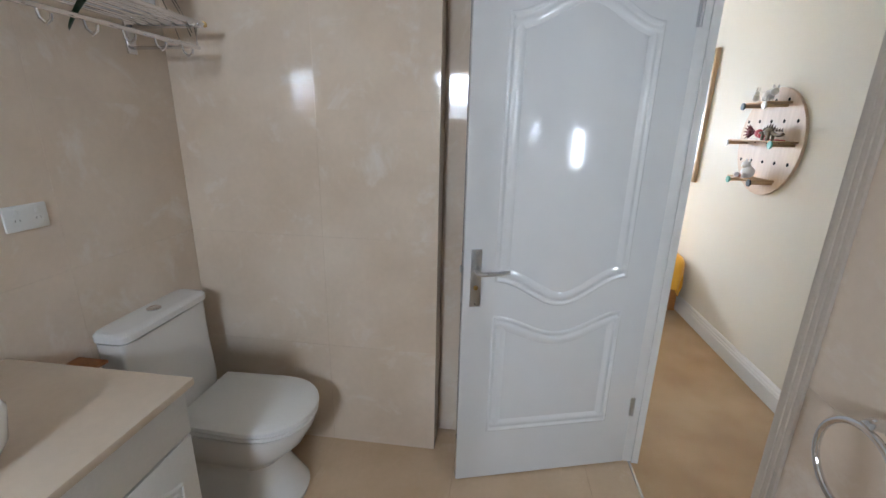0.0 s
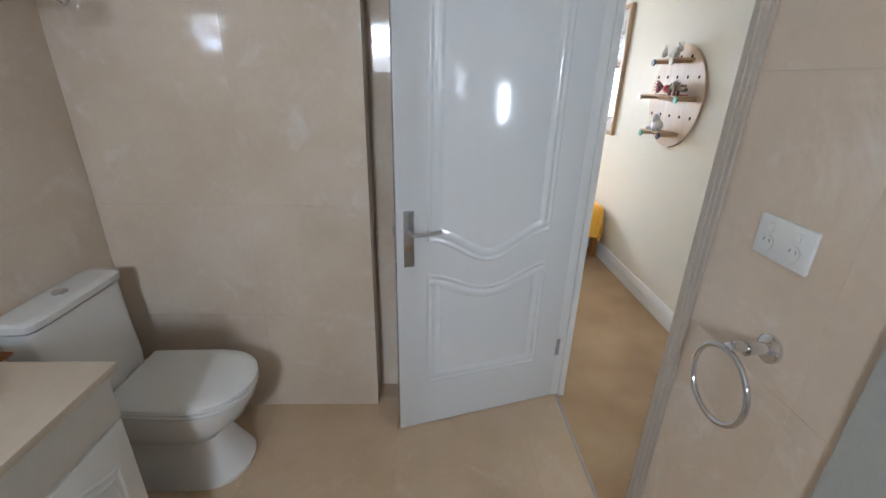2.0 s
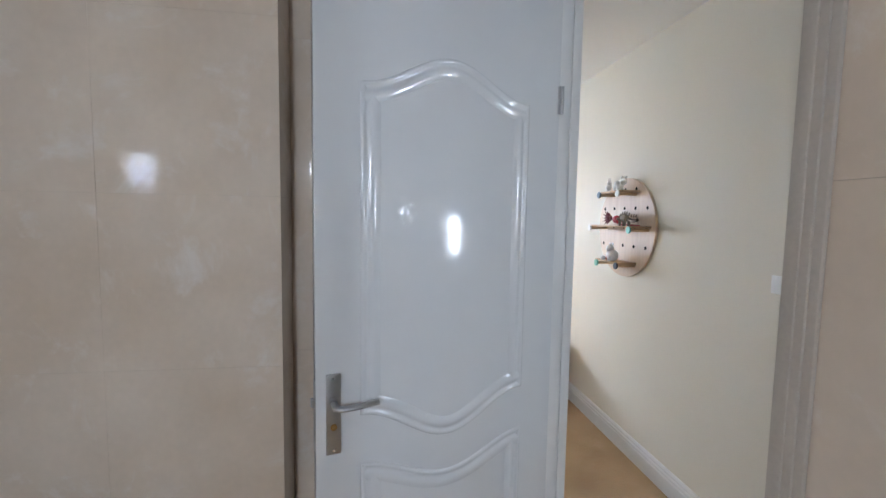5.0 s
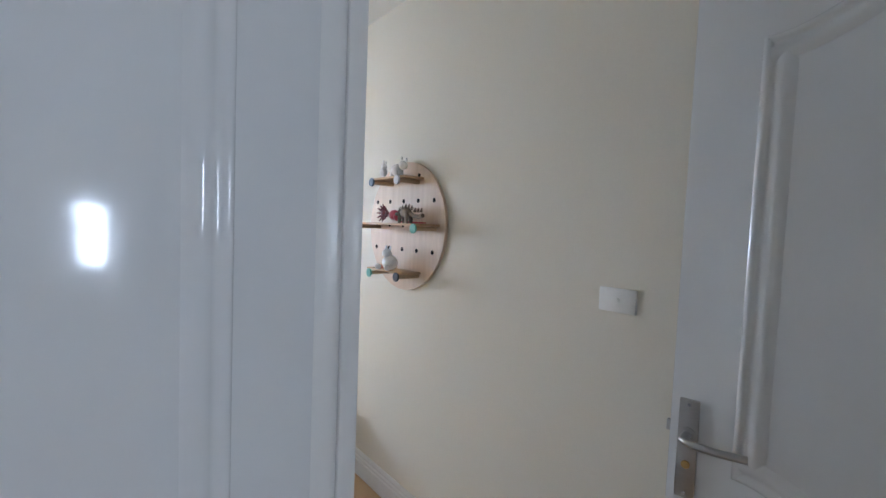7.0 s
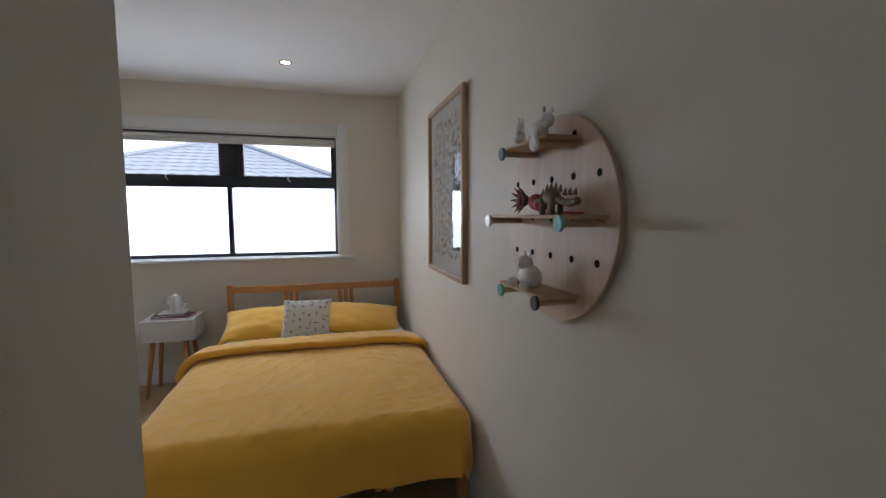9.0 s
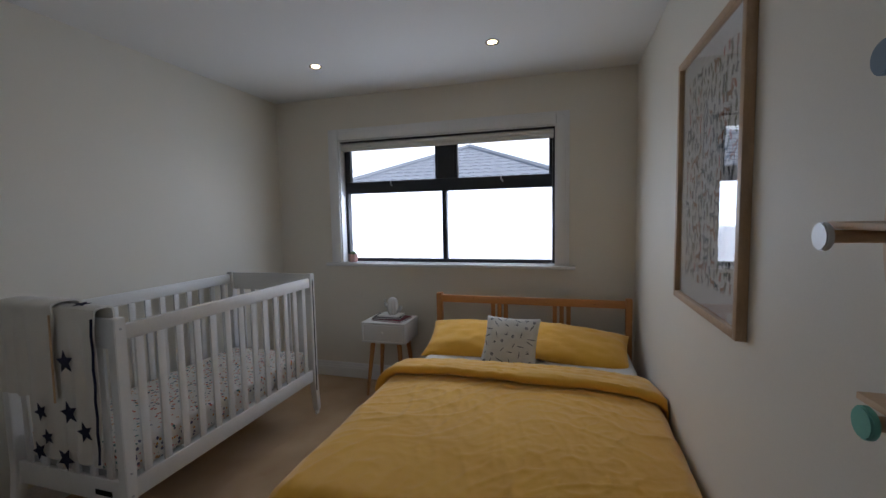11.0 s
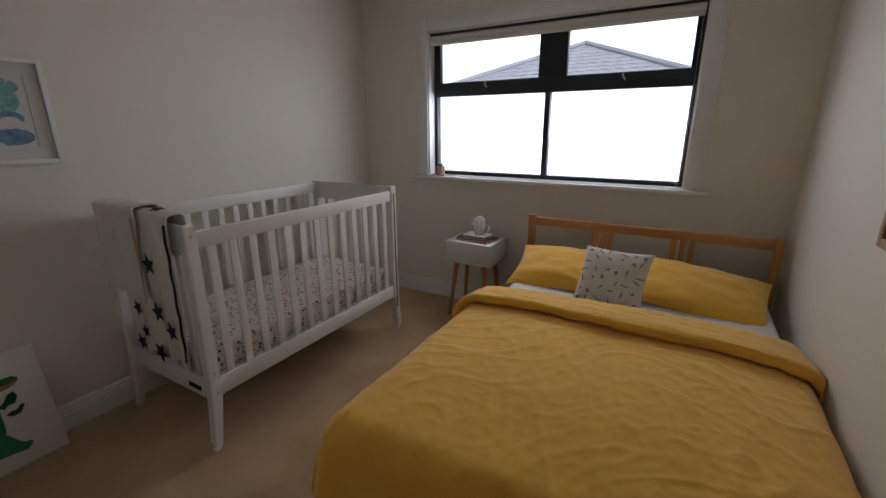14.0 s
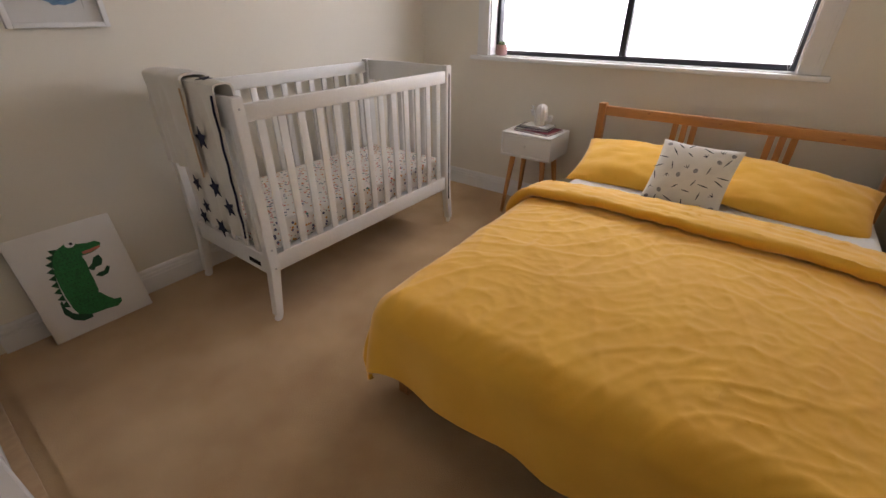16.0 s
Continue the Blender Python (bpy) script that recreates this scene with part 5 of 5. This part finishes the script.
for mat, bm in prints.items():
    tagged(part("printed_shapes", bm, mat, art, "printed animals and plants", False), kind="stuff")

kid = thing("framed_picture", "white-framed blue-green watercolour of a figure", "picture")
PY0, PY1, PZ0, PZ1 = 3.16, 3.51, 1.305, 1.745
frame_sides(kid, PY0, PY1, PZ0, PZ1, WX + 0.001, 0.028, 0.020, TRIM)
part("mount", bx((WX + 0.002, PY0 + 0.018, PZ0 + 0.018), (WX + 0.008, PY1 - 0.018, PZ1 - 0.018)), PAPER, kid, "white mount")
part("mount_edge", bx((WX + 0.008, PY1 - 0.072, PZ0 + 0.07), (WX + 0.0095, PY1 - 0.070, PZ1 - 0.07)), GREYP, kid)
MW = Matrix(((0, 0, 1, WX + 0.0082), (1, 0, 0, 3.365), (0, 1, 0, 1.515), (0, 0, 0, 1)))


def blot(cu, cv, ru, rv, n=22, rough=0.12, seed=0.0):
    return [((cu + ru * math.cos(k * math.tau / n) * (1 + rough * noise.noise(Vector((k * 0.9, seed, 0))))), (cv + rv * math.sin(k * math.tau / n) * (1 + rough * noise.noise(Vector((k * 0.9, seed, 5)))))) for k in range(n)]


part("painted_shape", plate(blot(0, 0.056, 0.046, 0.050, seed=1), MW, 0.0008), TEALP, kid, "pale teal wash", False)
part("painted_shape", plate(blot(0, 0.110, 0.054, 0.027, rough=0.6, seed=2), MW, 0.0010), TEALP, kid, "teal tuft", False)
part("painted_shape", plate(blot(0, -0.015, 0.048, 0.027, seed=3), MW, 0.0014), BLUEP, kid, "blue wash", False)
part("painted_shape", plate(blot(0, -0.035, 0.036, 0.025, seed=4), MW, 0.0020), PAPER, kid, "white patch", False)
part("painted_shape", plate(blot(0, -0.094, 0.066, 0.035, rough=0.3, seed=5), MW, 0.0012), BLUEP, kid, "blue-grey base", False)
part("glass", bx((WX + 0.018, PY0 + 0.018, PZ0 + 0.018), (WX + 0.020, PY1 - 0.018, PZ1 - 0.018)), PICGL, kid, "picture glass", False).visible_shadow = False

CM = pose(-1.345, 3.022, 0.0, 0, 0, 90) @ pose(0, 0, 0, 90 - 14.5, 0, 0)
croc = thing("canvas_picture", "white canvas of a green crocodile leaning on the wall", "picture", CM)
part("canvas", bx((-0.205, 0.003, -0.018), (0.205, 0.515, 0.0), 0.003), CANVAS, croc)
QI = Matrix.Translation((0, 0, 0.0003))
hull = [(-0.047, 0.415), (-0.072, 0.378), (-0.087, 0.32), (-0.093, 0.258), (-0.094, 0.197), (-0.091, 0.137), (-0.081, 0.096), (-0.053, 0.084), (-0.018, 0.105), (0.015, 0.142), (0.029, 0.18), (0.032, 0.23), (0.032, 0.271), (0.037, 0.319), (0.034, 0.356), (0.047, 0.386), (0.034, 0.419), (0.009, 0.438), (-0.021, 0.425)]
part("painted_body", plate(hull, QI, 0.0012), GREEN, croc, "green painted body", False)
part("painted_snout", plate([(0.009, 0.381), (0.023, 0.357), (0.045, 0.356), (0.08, 0.358), (0.112, 0.369), (0.123, 0.39), (0.106, 0.406), (0.072, 0.407), (0.04, 0.416), (0.019, 0.43)], QI, 0.0016), GREEN, croc, "green painted snout", False)
part("painted_mouth", plate([(0.041, 0.362), (0.074, 0.361), (0.112, 0.369), (0.115, 0.38), (0.073, 0.375), (0.041, 0.375)], QI, 0.0022), CORAL, croc, "pink painted mouth", False)
part("painted_eye", plate(blot(0.014, 0.425, 0.020, 0.016, rough=0.0), QI, 0.0022), PAPER, croc, "white painted eye", False)
part("painted_pupil", plate(blot(0.018, 0.425, 0.007, 0.007, rough=0.0), QI, 0.0028), INK, croc, "dark pupil", False)
part("painted_tail", plate([(-0.099, 0.115), (-0.114, 0.15), (-0.113, 0.19), (-0.123, 0.182), (-0.129, 0.128), (-0.111, 0.086), (-0.078, 0.062), (-0.04, 0.062), (-0.038, 0.079), (-0.077, 0.098)], QI, 0.0016), GREEND, croc, "dark green tail", False)
part("painted_foot", plate([(-0.053, 0.084), (-0.033, 0.076), (0.021, 0.073), (0.068, 0.065), (0.091, 0.081), (0.093, 0.099), (0.066, 0.105), (0.05, 0.127), (0.029, 0.162), (0.001, 0.168)], QI, 0.0018), GREEN, croc, "green painted foot", False)
for pts in ([(0.029, 0.29), (0.049, 0.272), (0.061, 0.285), (0.086, 0.286), (0.1, 0.312), (0.093, 0.339), (0.069, 0.331), (0.054, 0.306)], [(0.045, 0.246), (0.067, 0.231), (0.094, 0.236), (0.113, 0.265), (0.102, 0.274), (0.084, 0.255), (0.063, 0.256)]):
    part("painted_arm", plate(pts, QI, 0.0016), GREEND, croc, "dark green arm", False)
bm = bmesh.new()
back = [Vector(p) for p in [(-0.052, 0.43), (-0.071, 0.408), (-0.086, 0.381), (-0.098, 0.347), (-0.103, 0.315), (-0.109, 0.284), (-0.113, 0.251), (-0.115, 0.217), (-0.115, 0.182), (-0.112, 0.145)]]
for p, q in zip(back, back[1:]):
    d = (q - p).normalized()
    tip = (p + q) / 2 + Vector((d.y, -d.x)) * 0.010
    plate([(p.x - d.y * 0.016, p.y + d.x * 0.016), tip, (q.x - d.y * 0.016, q.y + d.x * 0.016)][::-1], QI, 0.0014, bm)
tagged(part("painted_spines", bm, GREEND, croc, "dark green spines", False), kind="stuff")
bm = bmesh.new()
low, high = min(v for u, v in hull), max(v for u, v in hull)
for j in range(16):
    v = low + 0.02 + j * (high - low - 0.05) / 15
    cut = [p[0] + (q[0] - p[0]) * (v - p[1]) / (q[1] - p[1]) for p, q in zip(hull, hull[1:] + hull[:1]) if (p[1] - v) * (q[1] - v) < 0]
    for i in range(int((max(cut) - min(cut) - 0.02) / 0.0165)):
        u = min(cut) + 0.010 + i * 0.0165 + (j % 2) * 0.006
        plate([(u, v), (u + 0.005, v - 0.005), (u + 0.010, v), (u + 0.005, v - 0.002)], QI, 0.0021, bm)
tagged(part("painted_scales", bm, GREEND, croc, "painted scales", False), kind="stuff")

# ---- peg board ----
board = thing("peg_board_shelf", "round pale plywood peg board shelf on the wall", "wall shelf")
GY, GZ, GR, GX = 2.850, 1.440, 0.312, EX - 0.018
bm = bmesh.new()
rodm = rod((EX - 0.001, GY, GZ), (GX, GY, GZ), GR, n=96, bevel=0.0015)
part("disc", rodm, BIRCH, board, "round pale plywood disc")
STEP = 0.118
for i in range(-2, 3):
    for j in range(-2, 3):
        if math.hypot(i * STEP, j * STEP) < GR - 0.03:
            part("peg_hole", rod((GX - 0.0012, GY + i * STEP + 0.008, GZ + j * STEP + 0.004), (GX - 0.0002, GY + i * STEP + 0.008, GZ + j * STEP + 0.004), 0.0105, n=20), DARK, board, "dark peg hole")


def shelf(y0, y1, z):
    part("shelf_plank", bx((GX - 0.112, y0, z), (GX - 0.001, y1, z + 0.010), 0.002), BIRCHD, board)


def peg(y, z, mat, label):
    p = part("peg", rod((GX - 0.001, y, z), (GX - 0.122, y, z), 0.0095, n=16), BIRCHD, board)
    part("peg_cap", rod((GX - 0.120, y, z), (GX - 0.130, y, z), 0.021, n=28, bevel=0.002), mat, p, label)


peg(2.741, 1.648, PLASTIC, "white peg cap"), peg(2.957, 1.648, BLUEG, "blue-grey peg cap")
shelf(2.70, 3.00, 1.659)
peg(2.605, 1.432, MINT, "mint green peg cap"), peg(3.065, 1.432, PLASTIC, "white peg cap")
shelf(2.575, 3.09, 1.443)
peg(2.722, 1.209, CHAR, "charcoal peg cap"), peg(2.955, 1.205, MINT, "mint green peg cap")
shelf(2.70, 3.00, 1.219)

# ---- toys on the pegs' shelves: plain shapes ----
TX = GX - 0.06
bm = ball((TX, 2.84, 1.705), 0.030, None, 2, (0.9, 1.25, 1.0))
ball((TX, 2.788, 1.724), 0.022, bm, 2), ball((TX - 0.014, 2.782, 1.752), 0.008, bm, 2, (0.8, 0.7, 1.2)), ball((TX + 0.014, 2.785, 1.752), 0.008, bm, 2, (0.8, 0.7, 1.2))
for y in (2.82, 2.86):
    rod((TX - 0.015, y, 1.676), (TX - 0.015, y, 1.70), 0.009, bm=bm), rod((TX + 0.015, y, 1.676), (TX + 0.015, y, 1.70), 0.009, bm=bm)
solid("toy_animal", bm, TOYW, "white plastic animal figure on the top shelf", "toy", group="toys on the peg board")
bm = ball((TX - 0.02, 2.925, 1.698), 0.021, None, 2, (0.9, 1.1, 1.0))
ball((TX - 0.02, 2.92, 1.725), 0.015, bm, 2), ball((TX - 0.028, 2.915, 1.745), 0.007, bm, 1, (0.6, 0.6, 1.9)), ball((TX - 0.012, 2.918, 1.745), 0.007, bm, 1, (0.6, 0.6, 1.9))
solid("toy_animal", bm, TOYW, "small white plastic animal figure on the top shelf", "toy", group="toys on the peg board")

bm = ball((TX, 2.755, 1.503), 0.026, None, 2, (0.8, 1.6, 0.95))
ball((TX - 0.005, 2.815, 1.495), 0.013, bm, 2, (0.8, 1.5, 0.8))
tube([(TX, 2.725, 1.500), (TX, 2.69, 1.488), (TX, 2.655, 1.484), (TX, 2.625, 1.490)], 0.010, bm)
for y, sx in ((2.785, -1), (2.785, 1), (2.73, -1), (2.73, 1)):
    rod((TX + sx * 0.013, y, 1.453), (TX + sx * 0.012, y, 1.50), 0.008, 0.010, bm)
for k in range(8):
    y, z = 2.80 - k * 0.024, 1.518 + 0.018 * math.sin(min(1, k / 5) * math.pi)
    rod((TX - 0.005, y, z - 0.012), (TX - 0.005, y - 0.006, z + 0.012 - 0.001 * k), 0.007, 0.001, bm, n=6)
solid("toy_dinosaur", bm, TAN, "brown plastic plated dinosaur on the middle shelf", "toy", group="toys on the peg board")
bm = ball((TX - 0.01, 2.915, 1.500), 0.022, None, 2, (0.9, 1.1, 1.0))
for k in range(11):
    a = k * math.tau / 11
    rod((TX - 0.012, 2.915 + 0.014 * math.cos(a), 1.500 + 0.014 * math.sin(a)), (TX - 0.03, 2.915 + 0.048 * math.cos(a), 1.500 + 0.044 * math.sin(a)), 0.009, 0.001, bm, n=7)
solid("toy_creature", bm, MAROON, "spiky maroon plastic creature on the middle shelf", "toy", group="toys on the peg board")
bm = ball((TX + 0.005, 2.855, 1.492), 0.026, None, 2, (0.8, 1.5, 1.0))
ball((TX + 0.005, 2.825, 1.483), 0.022, bm, 2), rod((TX + 0.02, 2.84, 1.46), (TX + 0.02, 2.63, 1.458), 0.006, 0.003, bm, n=8)
solid("toy_vehicle", bm, RED, "red plastic toy with a long tail on the middle shelf", "toy", group="toys on the peg board")
bm = ball((TX - 0.012, 2.855, 1.262), 0.040, None, 3, (0.85, 1.15, 0.95))
ball((TX - 0.025, 2.862, 1.305), 0.024, bm, 3), ball((TX - 0.05, 2.815, 1.242), 0.015, bm, 2, (1.2, 0.8, 1)), ball((TX - 0.05, 2.90, 1.242), 0.015, bm, 2, (1.2, 0.8, 1))
ball((TX - 0.018, 2.845, 1.330), 0.009, bm, 1, (0.6, 0.7, 1.6)), ball((TX - 0.018, 2.880, 1.330), 0.009, bm, 1, (0.6, 0.7, 1.6))
solid("toy_animal", bm, TOYG, "pale grey sitting plastic animal on the lowest shelf", "toy", group="toys on the peg board")
solid("toy_piece", ball((TX - 0.02, 2.91, 1.335), 0.010, None, 1, (0.7, 1.0, 1.5)), CORAL, "small coral red plastic piece beside the grey animal", "toy", group="toys on the peg board")
bpy.data.objects["toy_piece"].location.z = -0.098

# flat stand-in for an unidentified grey surface on the east wall
structure("trim_panel", bx((BX1 - 0.014, BY0 + 0.01, 0.004), (BX1 - 0.001, 0.412, CH - 0.06), 0.003), GREYBOARD, "flat grey panel on the bathroom wall")

board.location.y = -0.012
for toy in [ob for ob in scene.objects if ob.get("group") == "toys on the peg board"]:
    toy.location.y -= 0.012

# ---- wardrobe ----
ward = thing("wardrobe", "built-in wardrobe with white sliding doors on a floor track", "wardrobe")
WYF = 2.555
part("floor_track", bx((WX + 0.004, WYF - 0.05, 0.0), (0.47, WYF + 0.018, 0.012), 0.002), OAK, ward, "beige floor track")
part("head_track", bx((WX + 0.004, WYF - 0.05, 2.40), (0.47, WYF + 0.018, 2.45), 0.002), TRIM, ward)
part("bulkhead", bx((WX + 0.004, WYF - 0.05, 2.45), (0.47, WYF + 0.01, CH - 0.002)), CREAM, ward)
for x0, x1, y in ((WX + 0.01, -0.42, WYF - 0.038), (-0.46, 0.45, WYF - 0.014)):
    d = part("sliding_door", bx((x0 + 0.03, y - 0.006, 0.045), (x1 - 0.03, y + 0.006, 2.385)), LAMIN, ward, "white sliding panel", False)
    for a in (x0, x1 - 0.03):
        part("stile", tube([(a + 0.015, y, 0.016), (a + 0.015, y, 1.2), (a + 0.015, y, 2.398)], 0.013, n=14), TRIM, d, "rounded white stile")
    part("bottom_rail", bx((x0 + 0.02, y - 0.011, 0.014), (x1 - 0.02, y + 0.011, 0.05), 0.003), TRIM, d)
structure("wall_wardrobe_end", bx((0.47, 1.992, 0), (0.616, 2.475, CH)), CREAM, "cream painted wall beside the wardrobe")

# ---- outside ----
solid("ground", bx((-400, -400, -3.1), (400, 400, -2.95)), GRASS, "distant lawn outside the window", "ground", kind="structure")
house = thing("neighbour_house", "neighbouring house with a grey tiled hip roof", "house")
HXc, HYc, HH, EZ, AZ = -1.9, 16.0, 4.0, 2.0, 3.70
part("wall", bx((HXc - HH + 0.45, HYc - HH + 0.45, -2.95), (HXc + HH - 0.45, HYc + HH - 0.45, EZ - 0.02)), RENDER, house, "beige rendered walls", False)


def hip(cx, cy, hw, ez, az, rows):
    """Stepped courses of roof tiles on four slopes, each course lapping the one below, with a rolled edge."""
    bm = bmesh.new()
    for side in range(4):
        rot = Matrix.Translation((cx, cy, 0)) @ Matrix.Rotation(side * math.pi / 2, 4, "Z")
        for k in range(rows):
            a, b = k / rows, (k + 1) / rows
            w0, w1 = hw * (1 - a), hw * (1 - b)
            z0, z1 = ez + (az - ez) * a, ez + (az - ez) * b
            n = max(2, int(2 * w0 / 0.16))
            lo, fr, up = [], [], []
            for i in range(n + 1):
                s = 2 * i / n - 1
                wave = 0.014 * math.cos(i * math.pi)
                fr.append(bm.verts.new(rot @ Vector((s * w0, -w0, z0 - 0.03))))
                lo.append(bm.verts.new(rot @ Vector((s * w0, -w0 - 0.01, z0 + 0.035 + wave))))
                up.append(bm.verts.new(rot @ Vector((s * w1, -w1, z1 + 0.012 + wave * 0.6))))
            for i in range(n):
                bm.faces.new((fr[i], fr[i + 1], lo[i + 1], lo[i])), bm.faces.new((lo[i], lo[i + 1], up[i + 1], up[i]))
    return bm


roof = part("roof", hip(HXc, HYc, HH, EZ, AZ, 14), ROOF, house, "grey concrete tiled hip roof", False)
for side in range(4):
    c = Matrix.Rotation(side * math.pi / 2, 3, "Z") @ Vector((HH, -HH, 0))
    part("ridge_cap", tube([(HXc + c.x, HYc + c.y, EZ + 0.05), (HXc, HYc, AZ + 0.06)], 0.075, n=8), ROOF, roof)
for x in (-3.6, -0.4):
    part("window", bx((x, HYc - HH + 0.41, 0.2), (x + 1.1, HYc - HH + 0.45, 1.3), 0.01), BLACKAL, house, "dark window", False)
far = thing("far_house", "further house with a grey tiled hip roof", "house")
part("roof", hip(4.2, 22.0, 4.6, 2.4, 4.05, 14), ROOF, far, "grey tiled hip roof", False)
part("wall", bx((0.1, 17.9, -2.95), (8.3, 26.1, 2.38)), RENDER, far, "beige rendered walls", False)

# glowing panels added close outside the frosted glass, standing in for daylight
for nm, lo, hi in (("backdrop_bedroom", (wx0, NY + 0.150, wz0), (wx1, NY + 0.160, 1.74)), ("backdrop_bathroom", (-0.66, BY0 - 0.11, 1.55), (-0.34, BY0 - 0.10, 2.08)), ("backdrop_hall", (2.80, -1.395, 1.33), (3.20, -1.385, 1.96))):
    solid(nm, bx(lo, hi), SKYGLOW, "bright white daylight behind the frosted glass", "backdrop", kind="structure", smooth=False)
solid("backdrop_sky", bx((-160, 118, -3), (160, 119, 110)), glow("overcast_sky", (0.92, 0.96, 1.0), 1.6), "bright white overcast sky behind the roofs", "backdrop", kind="structure", smooth=False)

# ---- stone tiles of the bathroom ----


def tile_run(parent, mat, axis, face, out, a0, a1, b0, b1, sa, sb, skip=None):
    """Square-edged stone tiles 8 mm thick with fine joints over a rectangle; shared meshes for equal sizes."""
    made = {}
    gap = 0.0002
    a = a0
    while a < a1 - 0.004:
        an, b = min(a + sa, a1), b0
        while b < b1 - 0.004:
            bn = min(b + sb, b1)
            rects = [(a, an, b, bn)]
            if skip:
                s0, s1, t0, t1 = skip
                if a < s1 and an > s0 and b < t1 and bn > t0:
                    rects = [r for r in ((a, min(an, s0), b, bn), (max(a, s1), an, b, bn), (max(a, s0), min(an, s1), max(b, t1), bn), (max(a, s0), min(an, s1), b, min(bn, t0))) if r[1] - r[0] > 0.006 and r[3] - r[2] > 0.006]
            for p, q, r, s in rects:
                w, h = round(q - p - 2 * gap, 4), round(s - r - 2 * gap, 4)
                if (w, h) not in made:
                    d = sorted((0.0, out * 0.008))
                    lo, hi = {"x": ((d[0], 0, 0), (d[1], w, h)), "y": ((0, d[0], 0), (w, d[1], h)), "z": ((0, 0, d[0]), (w, h, d[1]))}[axis]
                    made[w, h] = mesh_of("tile", bx(lo, hi, 0.0003, seg=1), mat)
                ob = new("tile", made[w, h])
                ob.parent = parent
                f = face - out * 0.008
                ob.location = {"x": (f, p + gap, r + gap), "y": (p + gap, f, r + gap), "z": (p + gap, r + gap, f)}[axis]
            b = bn
        a = an


tile_run(bath_floor, STONEF, "z", 0.0, 1, BX0, CX - 0.02, BY0, RY0, 0.6, 0.6)
tile_run(wall_bw, STONE, "x", BX0, 1, BY0, BY1, 0, CH - 0.05, 0.6, 0.515)
tile_run(wall_bn, STONE, "y", BY1, -1, BX0, NIB, 0, CH - 0.05, 0.6, 0.515)
tile_run(wall_bn, STONE, "x", NIB, 1, BY1, RY, 0, CH - 0.05, 0.6, 0.515)
tile_run(wall_bn, STONE, "y", RY, -1, NIB, BX1, 0, CH - 0.05, 0.6, 0.515)
tile_run(wall_bs, STONE, "y", BY0, 1, BX0, BX1, 0, CH - 0.05, 0.6, 0.515, (-0.66, -0.34, 1.55, 2.08))
tile_run(wall_be, STONE, "x", BX1, -1, BY0, RY0, 0, CH - 0.05, 0.6, 0.515, (DY0 - 0.02, DY1 + 0.02, -1, DH))
